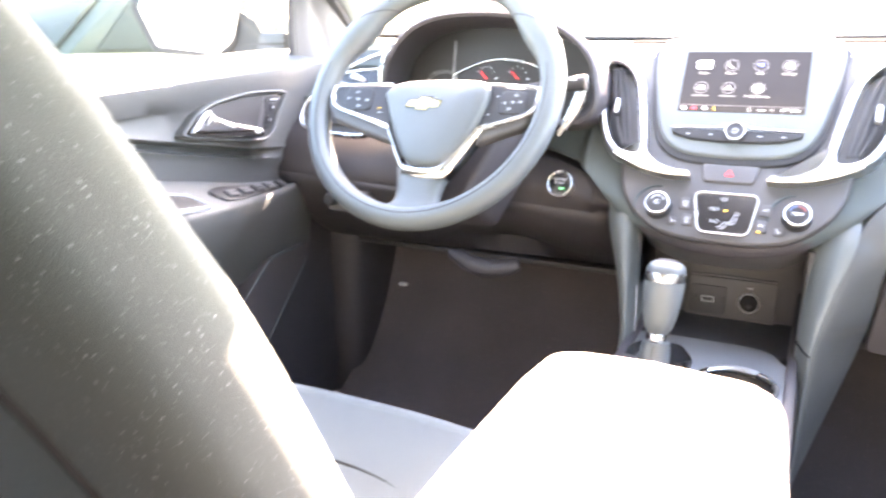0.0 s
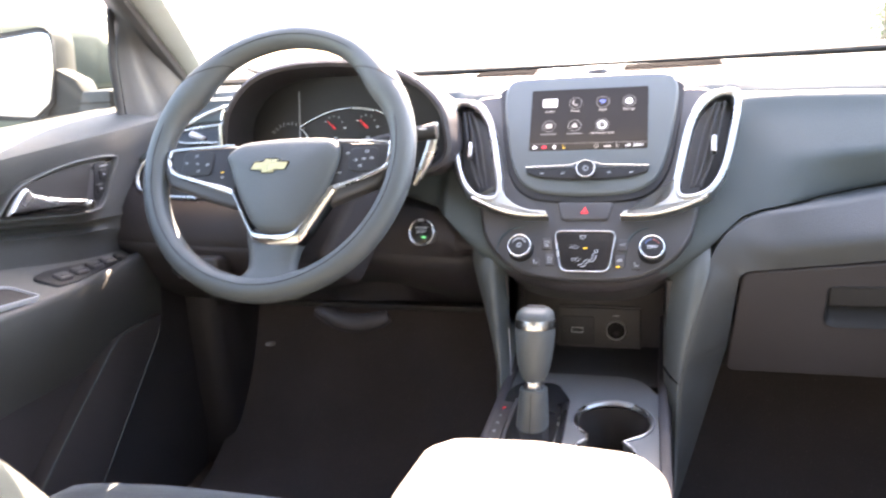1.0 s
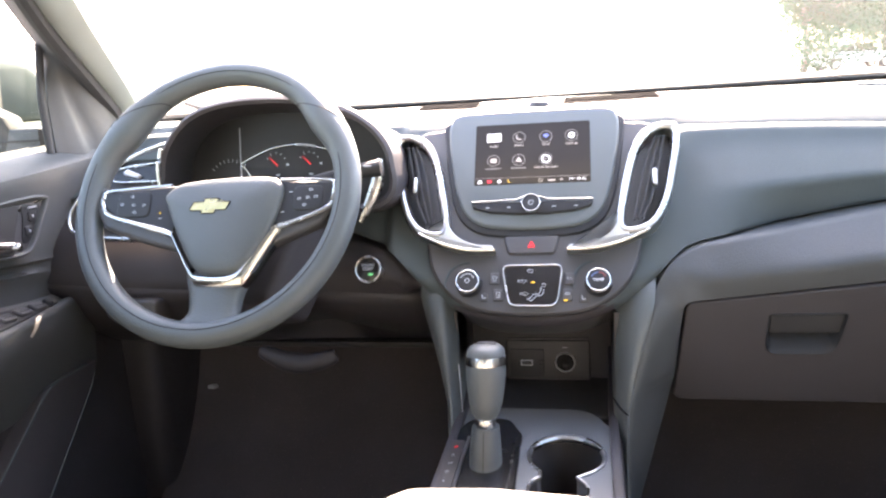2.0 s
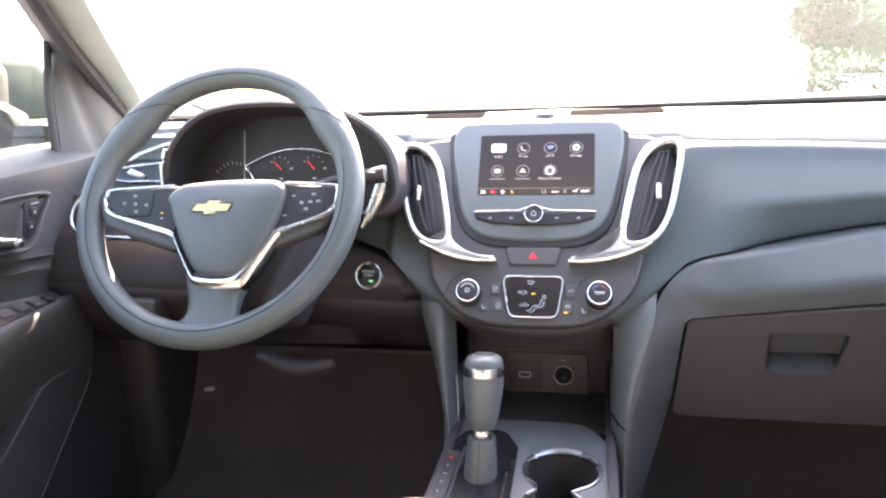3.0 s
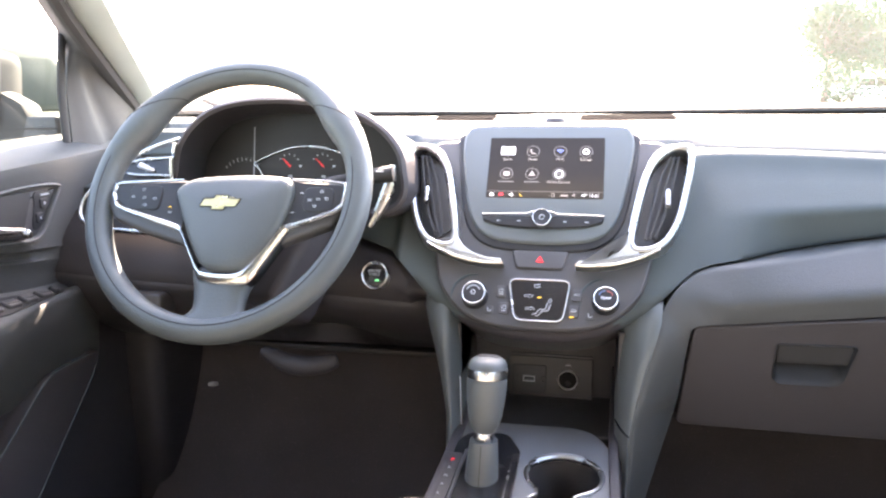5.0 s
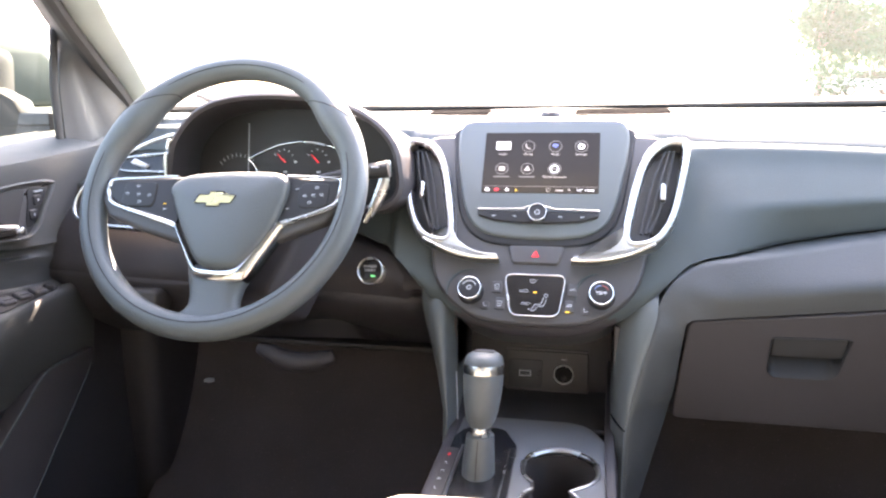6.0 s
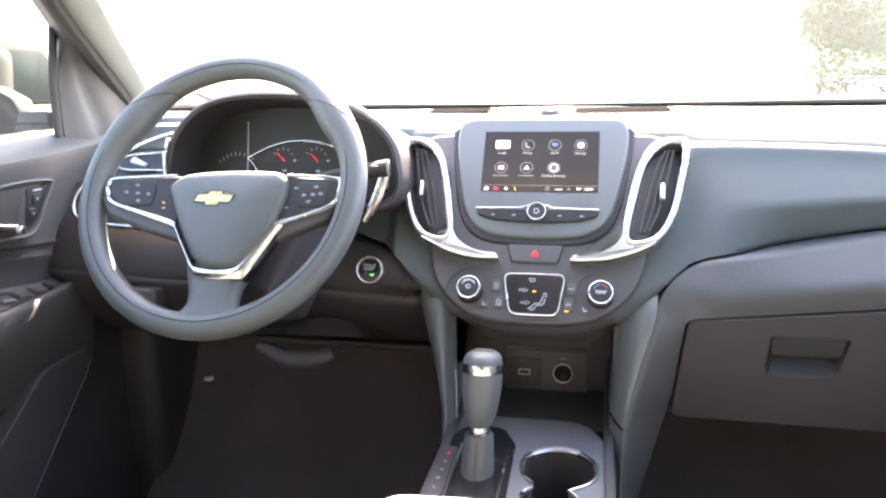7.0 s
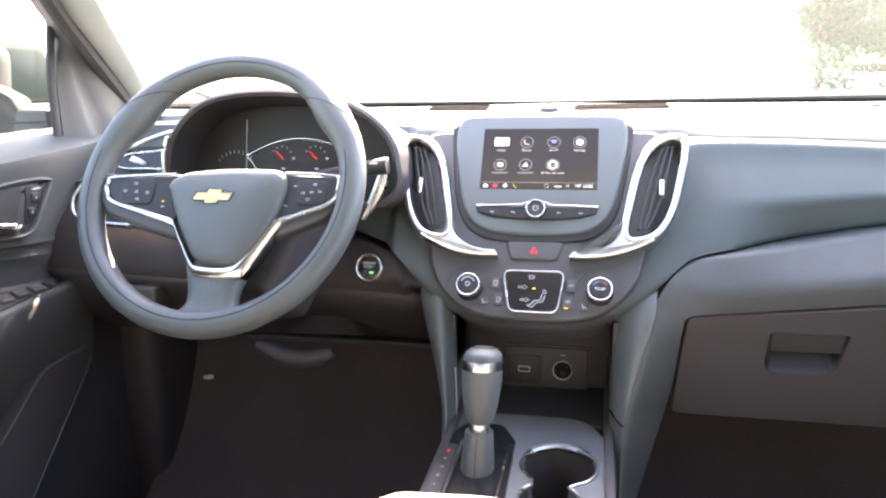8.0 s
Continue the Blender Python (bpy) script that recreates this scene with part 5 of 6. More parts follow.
    # recess under the stack with sockets
    part("cubby_back", box(-0.13, 0.13, 1.168, 1.185, 0.70, 0.92, 0.004), DARK, console)
    part("cubby_roof", box(-0.135, 0.135, 1.075, 1.18, 0.872, 0.896, 0.003), DARK, console)
    part("cubby_floor", box(-0.118, 0.118, 1.04, 1.175, 0.728, 0.738, 0.004), DARK, console)
    for s in (-1, 1):
        part("cubby_side", box(s * 0.108 - 0.004, s * 0.108 + 0.004, 1.045, 1.18, 0.72, 0.885, 0.002), DARK, console)
    cb = frame_of((0, 1.166, 0.765), (1, 0, 0), (0, 0.12, 1))
    socket_plate = part("socket_plate", plate(rrect(0.010, 0.0, 0.126, 0.068, 0.006), cb, -0.004, 0.004, 0.002), DARK, console, "dark socket panel in the recess")
    inset = part("port_inset", plate(rrect(-0.022, -0.002, 0.052, 0.044, 0.004), cb, 0.002, 0.0055, 0.001), BUTTON, socket_plate)
    part("usb_port", band(rrect(-0.022, -0.001, 0.018, 0.009, 0.001), 0.0014, cb, 0.0055, 0.0070), GREYPRINT, inset)
    part("aux_port", band(disc(0.000, -0.001, 0.0046, 18), 0.0016, cb, 0.0055, 0.0070), BUTTON, inset)
    part("aux_port", band(disc(-0.040, -0.001, 0.0040, 18), 0.0014, cb, 0.0055, 0.0070), BUTTON, inset)
    so = part("power_socket", band(disc(0.036, 0.0, 0.0150, 28), 0.0016, cb, 0.003, 0.009), SILVER, socket_plate, "round power socket with chrome ring")
    part("socket_well", lathe([(0.0132, 0.0045), (0.0125, 0.0048), (0.004, 0.0049)], lambda a, b, c=0.0: cb(a + 0.036, b, c), 24), SLOT, so)
    part("socket_pin", lathe([(0.0040, 0.004), (0.0036, 0.007), (0.002, 0.0075)], lambda a, b, c=0.0: cb(a + 0.0365, b - 0.005, c), 14), BUTTON, so)
    part("socket_mark", plate(rrect(0.036, 0.0225, 0.008, 0.0012, 0.0004), cb, 0.003, 0.0046, 0.0002), GREYPRINT, socket_plate)
    part("panel_lip", tube([cb(-0.050, 0.036, 0.004), cb(0.000, 0.037, 0.005), cb(0.072, 0.036, 0.004)], 0.0022, seg=8), STACKM, socket_plate)
    part("ledge", tube([(-0.06, 1.150, 0.722), (0.065, 1.150, 0.726)], 0.006, flat=0.6), STACKM, console)
    # thin pale line draws the slight highlight on the console side
    part("side_highlight", tube([(-0.103, 1.03, 0.815), (-0.101, 1.024, 0.79), (-0.099, 1.016, 0.752)], 0.0007, seg=6), GREYPRINT, console)
    # shifter surround, gate and letter strip
    bez = rpoly([(-0.102, 0.80, 0.01), (-0.012, 0.80, 0.01), (-0.014, 0.97, 0.02), (-0.034, 1.012, 0.02), (-0.086, 1.012, 0.03), (-0.101, 0.97, 0.02)], 5)
    bz = part("shift_surround", plate(bez, top, -0.004, 0.005, 0.003), PIANO, console, "gloss black gear lever surround")
    strip = part("letter_strip", plate(rpoly([(-0.104, 0.82, 0.004), (-0.084, 0.82, 0.004), (-0.083, 0.945, 0.006), (-0.101, 0.945, 0.006)], 3), top, 0.002, 0.0075, 0.001), DARK, bz)
    for k, ch in enumerate("PRNDL"):
        v = 0.925 - 0.019 * k
        text("letter", ch, 0.0085 if k == 0 else 0.0062, top, -0.0925 - 0.0004 * k, v, 0.0078, RED_LIT if k == 0 else GREYPRINT, strip)
    for u, r, mat in ((-0.0805, 0.0020, STACKM), (-0.0210, 0.0013, CHROME)):
        part("rail", tube([top(u - 0.001, 0.81, 0.006), top(u, 0.955, 0.006)], r, seg=10), mat, bz)


centre_console()


def gear_shifter():
    base = Vector((-0.052, 0.895, 0.744))
    gs = thing("gear_shifter", base, "dark gear lever knob with chrome band over a leather boot", "gear lever")
    axis = Vector((0.004, 0.022, 0.124)).normalized()
    u = Vector((1, 0, 0))
    v = axis.cross(u).normalized()
    at = lambda a, b, c=0.0: base + u * a + v * b + axis * (c if c < 0.054 else 0.054 + 0.88 * (c - 0.054))
    ell = lambda prof, n=28, k=1.15: (lambda bm: (skin(bm, [[at(r * math.cos(t), r * k * math.sin(t), w) for t in (2 * math.pi * i / n for i in range(n))] for r, w in prof], cap_start=True, cap_end=True), bm)[1])(bmesh.new())
    boot = [(lerp(0.0200, 0.0165, (k / 12) ** 1.4), -0.004 + 0.052 * k / 12) for k in range(13)]
    part("boot", ell(boot), LEATHER, gs, "smooth dark leather boot")
    part("boot_seam", tube([at(0.0, -(lerp(0.0200, 0.0165, (k / 12) ** 1.4)) * 1.15 - 0.0004, -0.002 + 0.048 * k / 12) for k in range(13)], 0.0005, seg=6), THREAD, gs)
    part("collar", ell([(0.0112, 0.047), (0.0125, 0.050), (0.0125, 0.058), (0.0112, 0.061)]), CHROME, gs, "chrome collar")
    part("grip", ell([(0.0125, 0.059), (0.0165, 0.066), (0.0198, 0.080), (0.0222, 0.100), (0.0236, 0.118), (0.0238, 0.128), (0.0232, 0.132)]), LEATHER, gs, "charcoal leather grip")
    part("band", ell([(0.0232, 0.1325), (0.0240, 0.1335), (0.0239, 0.1395), (0.0230, 0.1450)]), CHROME, gs, "polished chrome band")
    part("cap", ell([(0.0230, 0.1445), (0.0226, 0.149), (0.0205, 0.1545), (0.0165, 0.1580), (0.0100, 0.1600), (0.0030, 0.1605)]), HUBM, gs, "dark rounded cap")
    part("cap_button", plate(rrect(0, 0.002, 0.024, 0.015, 0.006), at, 0.154, 0.1615, 0.002), BUTTON, gs)
    return gs


gear_shifter()


def armrest():
    ar = thing("armrest", (0, 0.36, 0.78), "padded console armrest bleached by direct sun", "armrest")
    bm = bmesh.new()
    rings = []
    for y, hw, z0, z1 in ((0.603, 0.070, 0.835, 0.862), (0.600, 0.082, 0.828, 0.878), (0.590, 0.091, 0.824, 0.890), (0.570, 0.097, 0.822, 0.897), (0.52, 0.100, 0.822, 0.900), (0.40, 0.101, 0.822, 0.901), (0.25, 0.100, 0.822, 0.898), (0.18, 0.097, 0.824, 0.890), (0.16, 0.088, 0.83, 0.875)):
        z1 += 0.012
        rings.append([Vector((p.x, y, p.y)) for p in rpoly([(0.010 - hw, z0, 0.012), (hw, z0, 0.012), (hw, z1, 0.030), (0, z1 + 0.004, 0.0), (0.010 - hw, z1, 0.030)], 6)])
    skin(bm, rings, cap_start=True, cap_end=True)
    lid = part("pad", bm, VINYL, ar)
    seam = [Vector((x, y, z)) for x, y, z in ((-0.086, 0.18, 0.872), (-0.0895, 0.40, 0.874), (-0.087, 0.56, 0.870), (-0.066, 0.602, 0.86), (0.075, 0.602, 0.86), (0.097, 0.56, 0.870), (0.0995, 0.40, 0.874), (0.096, 0.18, 0.872))]
    part("stitching", tube(seam, 0.0012, seg=6), THREAD, lid)
    part("bin", box(-0.098, 0.098, 0.17, 0.585, 0.73, 0.826, 0.012), LOWER, ar, "dark storage bin under the pad")
    part("latch", plate(rrect(0, 0.834, 0.040, 0.012, 0.004), frame_of((0, 0.60, 0), (1, 0, 0), (0, 0, 1)), -0.01, 0.007, 0.003), BUTTON, ar)


armrest()


# ---------------------------------------------------------------- seats
def front_seat(name, cx, label):
    st = thing(name, (cx, 0.45, FLOOR_Z), label, "car seat", group="front seats")
    # backrest, leaning back; side bolsters stand forward
    def ring(z, hw, front, back, bulge, grow=1.0):
        y0 = 0.332 - 0.547 * (z - 1.0) - 0.06 * max(0, 1.0 - z) ** 1.0
        pts = []
        n = 56
        for i in range(n):
            a = 2 * math.pi * i / n
            c, s = math.cos(a), math.sin(a)
            x = hw * math.copysign(abs(c) ** 0.60, c)
            if s >= 0:
                y = front * abs(s) ** 0.62 + bulge * math.exp(-((abs(x) - hw * 0.80) / (hw * 0.22)) ** 2) * abs(s) ** 0.3
            else:
                y = -back * abs(s) ** 0.55
            pts.append(Vector((cx + x * grow, y0 - 0.055 + y * grow, z)))
        return pts
    hts = [(0.66, 0.235, 0.030, 0.055, 0.030), (0.72, 0.245, 0.032, 0.060, 0.034), (0.82, 0.252, 0.032, 0.066, 0.040), (0.94, 0.252, 0.030, 0.068, 0.042), (1.04, 0.252, 0.030, 0.066, 0.038), (1.13, 0.249, 0.030, 0.062, 0.028), (1.20, 0.232, 0.030, 0.056, 0.016), (1.245, 0.180, 0.028, 0.048, 0.008), (1.265, 0.130, 0.018, 0.034, 0.003), (1.272, 0.07, 0.008, 0.016, 0.0)]
    rings = []
    for (a, b) in zip(hts, hts[1:]):
        for k in range(4):
            rings.append(ring(*[lerp(p, q, k / 4) for p, q in zip(a, b)]))
    rings.append(ring(*hts[-1]))
    bm = bmesh.new()
    skin(bm, rings, cap_start=True, cap_end=True)
    back = part("backrest", bm, FABRIC, st, "grey cloth backrest with dusty side bolster")
    for side in (1, -1):
        idx = 56 - 8 if side > 0 else 28 + 8
        seam = [r[idx % 56] + Vector((0.0012 * side, -0.0008, 0)) for r in rings[1:-8]]
        part("seam", tube(seam, 0.0022, seg=6), THREAD, back)
    # cushion with a curved front edge and raised sides
    bm = bmesh.new()
    rings = []
    for k in range(21):
        t = k / 20
        y = lerp(0.30, 0.800, t)
        round_ = max(0, (t - 0.87) / 0.13)
        ztop = 0.708 + 0.012 * math.sin(math.pi * t) - 0.10 * round_ ** 3
        row = []
        for i in range(25):
            s = -1 + 2 * i / 24
            hw = 0.245 - 0.03 * round_ ** 2
            rise = 0.006 * math.exp(-((abs(s) - 0.82) / 0.16) ** 2) * (1 - round_ ** 2)
            edge = -0.06 * max(0, (abs(s) - 0.88) / 0.12) ** 2
            row.append(Vector((cx + s * hw, y - 0.060 * abs(s) ** 3.5 * t, ztop + rise + edge)))
        low = [Vector((cx + s * (0.235 - 0.03 * round_ ** 2), y - 0.02 - 0.055 * abs(s) ** 3.5 * t, 0.55)) for s in np.linspace(1, -1, 9)]
        rings.append(row + low)
    skin(bm, rings, cap_start=True, cap_end=True)
    cush = part("cushion", bm, FABRIC2, st, "blue-grey cloth seat cushion", sharp=70)
    part("seam", tube(smooth_path([(cx + 0.055, 0.606, 0.7205), (cx + 0.092, 0.604, 0.7195), (cx + 0.132, 0.594, 0.7185), (cx + 0.185, 0.560, 0.7195), (cx + 0.196, 0.42, 0.7190)], 5), 0.0016, seg=6), THREAD, cush)
    part("base", box(cx - 0.20, cx + 0.20, 0.32, 0.70, FLOOR_Z + 0.03, 0.56, 0.02), DARK, st)
    for s in (-1, 1):
        part("rail", box(cx + s * 0.17 - 0.02, cx + s * 0.17 + 0.02, 0.25, 0.74, FLOOR_Z, FLOOR_Z + 0.035, 0.006), DARK, st)
    # headrest on two posts
    rings = []
    for z, hw, dp in ((1.30, 0.10, 0.035), (1.31, 0.125, 0.05), (1.36, 0.135, 0.055), (1.42, 0.13, 0.05), (1.455, 0.11, 0.036), (1.462, 0.07, 0.018)):
        y0 = 0.305 - 0.547 * (z - 1.0) - 0.01
        rings.append([Vector((cx + hw * math.copysign(abs(math.cos(a)) ** 0.6, math.cos(a)), y0 + dp * math.copysign(abs(math.sin(a)) ** 0.7, math.sin(a)), z)) for a in (2 * math.pi * i / 28 for i in range(28))])
    bm = bmesh.new()
    skin(bm, rings, cap_start=True, cap_end=True)
    part("headrest", bm, FABRIC, st)
    for s in (-1, 1):
        part("post", tube([(cx + s * 0.06, 0.185, 1.23), (cx + s * 0.06, 0.13, 1.32)], 0.006), CHROME, st)
    return st


front_seat("driver_seat", -0.376, "grey cloth driver's seat with a sunlit dusty bolster")
front_seat("passenger_seat", 0.385, "grey cloth front passenger seat beside the console")


def rear_bench():
    rb = thing("rear_seat", (0, -0.95, FLOOR_Z), "plain grey cloth rear bench", "car seat")
    part("cushion", box(-0.66, 0.66, -0.95, -0.45, 0.56, 0.72, 0.05, 4), FABRIC2, rb)
    part("base", box(-0.64, 0.64, -0.93, -0.50, FLOOR_Z, 0.57, 0.02), DARK, rb)
    part("backrest", prism([(-0.66, -0.82, 0.66), (0.66, -0.82, 0.66), (0.64, -1.08, 1.22), (-0.64, -1.08, 1.22)], (0, -0.14, 0.0), 0.04), FABRIC, rb)


rear_bench()


# ---------------------------------------------------------------- driver's door
def driver_door():
    dr = thing("door_1", (-0.76, 0.75, FLOOR_Z), "closed driver's door with dark plastic trim panel", "car door", kind="structure")
    DX = -0.745
    at = frame_of((DX, 0, 0), (0, 1, 0), (0, 0, 1))     # w points into the cabin
    # panel: upper pad with ledge, belly, lower part
    bm = bmesh.new()
    rows = []
    for y in np.linspace(0.28, 1.36, 55):
        e = max(0, (y - 1.10) / 0.26)
        zb = 1.100 + 0.05 * (y - 0.65)
        zg = 1.024 - 0.19 * (y - 0.72) if y < 0.98 else 0.9746 - 0.10 * (y - 0.98)
        g = 1 - step(0.96, 1.06, y)
        prof = [(-0.05, zb + 0.008), (-0.02, zb + 0.007), (0.010, zb - 0.002), (0.028, zb - 0.011), (0.035, zb - 0.018), (0.033, zb - 0.030), (0.018, zb - 0.055), (0.010, lerp(zg, zb, 0.4)), (0.010, zg + 0.012), (0.013, zg + 0.003), (0.010, zg),
                (0.010 - 0.020 * g, zg - 0.003), (0.010 - 0.018 * g, zg - 0.011), (0.010 + 0.001 * g, zg - 0.015), (0.010 - 0.002 * g, zg - 0.019), (0.004, zg - 0.030), (0.002, 0.93)]
        prof = [(w, z) for w, z in prof]
        prof += [(0.002, 0.90), (0.0, 0.86), (0.0, 0.82), (-0.002, 0.78), (-0.004, 0.70), (-0.004, 0.60), (0.0, 0.50), (-0.01, 0.42)]
        rows.append([at(y, z, w - 0.02 * e) for w, z in prof])
    skin(bm, rows, closed=False)
    lower = bm.copy()
    below = lambda f: f.calc_center_median().z < 0.90
    bmesh.ops.delete(lower, geom=[f for f in lower.faces if not below(f)], context="FACES")
    bmesh.ops.delete(bm, geom=[f for f in bm.faces if below(f)], context="FACES")
    part("trim_panel", bm, DOORM, dr, "dark grained plastic door trim", sharp=50)
    part("lower_trim", lower, LOWER, dr, "darker hard plastic lower door trim", sharp=50)
    part("outer_skin", box(-0.83, -0.79, 0.28, 1.36, FLOOR_Z - 0.02, 1.085, 0.01), PAINT, dr, "silver painted outer skin")
    # handle bowl with chrome lever and lock buttons
    loop = lambda pts: [Vector((p.x, p.y)) for p in smooth_path([(u, v, 0) for u, v in pts], 6, closed=True)]
    bowl = loop(((0.826, 1.014), (0.838, 1.030), (0.862, 1.049), (0.905, 1.062), (0.970, 1.070), (1.035, 1.070), (1.068, 1.064), (1.066, 1.052), (1.046, 1.025), (1.028, 0.999), (1.005, 0.987), (0.960, 0.990), (0.880, 1.003)))
    ab = lambda y, z, w=0.0: at(y, z, w + 0.007)
    hb = part("handle_bowl", band(bowl, 0.007, ab, 0.006, 0.018, 0.6), DOORM, dr)
    part("bowl_floor", plate(offset(bowl, 0.005), ab, 0.002, 0.010, 0.001), STACKM, hb)
    # raised black plate painted in for the shade behind the lever
    part("bowl_shade", plate(loop(((0.870, 1.040), (0.900, 1.053), (0.950, 1.0595), (1.006, 1.0595), (1.010, 1.052), (1.000, 1.030), (0.986, 1.008), (0.940, 1.008), (0.885, 1.018))), ab, 0.006, 0.0125, 0.001), RUBBER, hb)
    lever = loop(((0.840, 1.018), (0.852, 1.032), (0.869, 1.0465), (0.879, 1.0490), (0.890, 1.039), (0.920, 1.0275), (0.960, 1.0175), (0.985, 1.0120), (0.990, 1.005), (0.980, 0.9985), (0.940, 1.0010), (0.890, 1.0085), (0.855, 1.0145)))
    part("lever", plate(lever, ab, 0.010, 0.024, 0.006), CHROME, hb, "satin chrome door release lever")
    part("lever_tip", lathe([(0.006, -0.004), (0.0075, 0.0), (0.006, 0.004), (0.003, 0.006)], lambda a, b, c=0.0: ab(a + 0.982, b + 1.004, c + 0.024), 16), CHROME, hb)
    strip = part("lock_panel", plate(loop(((1.020, 1.0575), (1.048, 1.0570), (1.054, 1.050), (1.040, 1.030), (1.022, 1.006), (1.010, 1.004), (1.009, 1.014), (1.016, 1.040))), ab, 0.008, 0.0115, 0.001), BUTTON, hb)
    for y, z in ((1.034, 1.040), (1.023, 1.020)):
        b = part("lock_button", plate(rrect(y, z, 0.016, 0.015, 0.004), ab, 0.010, 0.0135, 0.002), BUTTON, strip)
        part("mark", plate(rrect(y, z, 0.003, 0.004, 0.001), ab, 0.0130, 0.0140, 0.0003), GREYPRINT, b)
    part("lamp_bar", plate(rrect(1.037, 1.0525, 0.016, 0.0022, 0.0008), ab, 0.010, 0.0140, 0.0004), GREYPRINT, strip)
    # armrest ledge with window switches and the pull pocket
    led = bmesh.new()
    rows = []
    for y in np.linspace(0.28, 1.13, 44):
        zB, zF = 0.965 - 0.19 * (y - 0.70), 0.916 - 0.03 * (y - 0.65)
        k = min(1, (1.135 - y) / 0.26) ** 0.7
        wF = 0.012 + 0.063 * k
        zB = lerp(zF + 0.004, zB, k)
        rows.append([at(y, zz, ww) for ww, zz in ((-0.006, zB + 0.012), (0.010, zB + 0.004), (0.016, zB - 0.001), (wF - 0.006, zF + 0.003), (wF - 0.001, zF - 0.001), (wF, zF - 0.008), (lerp(0, wF, 0.92), zF - 0.035), (lerp(0, wF, 0.6), zF - 0.085), (lerp(0, wF, 0.2), zF - 0.13), (-0.004, zF - 0.16))])
    skin(led, rows, closed=False)
    arm = part("armrest", led, DOORM, dr, "dark padded door armrest", sharp=50)
    lf2 = frame_of(at(0.85, 0.9245, 0.0445), (0, 1, -0.11), (-0.916, 0, 0.40))
    sw = part("switch_panel", plate(rpoly([(0.012, -0.020, 0.008), (0.050, -0.020, 0.01), (0.186, 0.007, 0.006), (0.165, 0.018, 0.012), (0.030, 0.022, 0.012), (-0.002, 0.012, 0.010)], 4), lf2, -0.006, 0.003, 0.002), BUTTON, arm, "black window switch panel")
    for a, b in ((0.036, -0.004), (0.070, -0.001), (0.104, 0.003), (0.136, 0.006)):
        f = part("switch", plate(rrect(a, b, 0.025, 0.018, 0.005), lf2, 0.002, 0.008, 0.003), STACKM, sw)
        part("switch_lip", tube([lf2(a - 0.008, b - 0.003, 0.0083), lf2(a + 0.008, b - 0.003, 0.0083)], 0.0007, seg=6), BUTTON, f)
    part("mirror_dial", lathe([(0.008, 0.0), (0.008, 0.006), (0.006, 0.009), (0.002, 0.0095)], lambda a, b, c=0.0: lf2(a + 0.160, b + 0.009, c), 18), BUTTON, sw)
    pk = rpoly([(-0.185, -0.030, 0.008), (-0.026, -0.030, 0.006), (-0.042, 0.008, 0.012), (-0.070, 0.016, 0.010), (-0.190, 0.014, 0.010)], 5)
    pocket = part("pull_pocket", band(pk, 0.0026, lf2, 0.0, 0.0035), GREYPRINT, arm, "open pull pocket with a pale edge")
    # flat black plate stands in for the shade inside the pocket
    part("pocket_shade", plate(offset(pk, 0.003), lf2, -0.004, 0.0012, 0.0005), RUBBER, pocket)
    # map pocket
    mp = rpoly([(0.66, 0.50, 0.02), (0.825, 0.50, 0.02), (1.104, 0.762, 0.01), (1.108, 0.786, 0.006), (0.992, 0.785, 0.02), (0.80, 0.640, 0.05)], 5)
    mpk = part("map_pocket", plate(mp, at, -0.004, 0.022, 0.003), LOWER, dr, "dark moulded map pocket")
    part("pocket_edge", tube(smooth_path([at(1.106, 0.783, 0.018), at(1.05, 0.785, 0.020), at(0.997, 0.782, 0.021), at(0.94, 0.744, 0.022), at(0.88, 0.700, 0.022), at(0.80, 0.636, 0.022), at(0.70, 0.545, 0.020)], 5), 0.0020, seg=8), SOFT, mpk)
    part("pocket_edge", tube([at(1.104, 0.776, 0.020), at(1.085, 0.748, 0.022), at(0.932, 0.602, 0.022), at(0.84, 0.515, 0.022)], 0.0016, seg=8), SOFT, mpk)
    # upright window guide and the belt seal
    part("window_frame", tube([(-0.742, 1.116, 1.10), (-0.741, 1.117, 1.20), (-0.733, 1.122, 1.285)], 0.007, flat=0.8), RUBBER, dr, "black window guide rail")
    part("belt_seal", tube([(-0.785, 0.29, 1.09), (-0.785, 1.12, 1.125)], 0.008), RUBBER, dr)


driver_door()


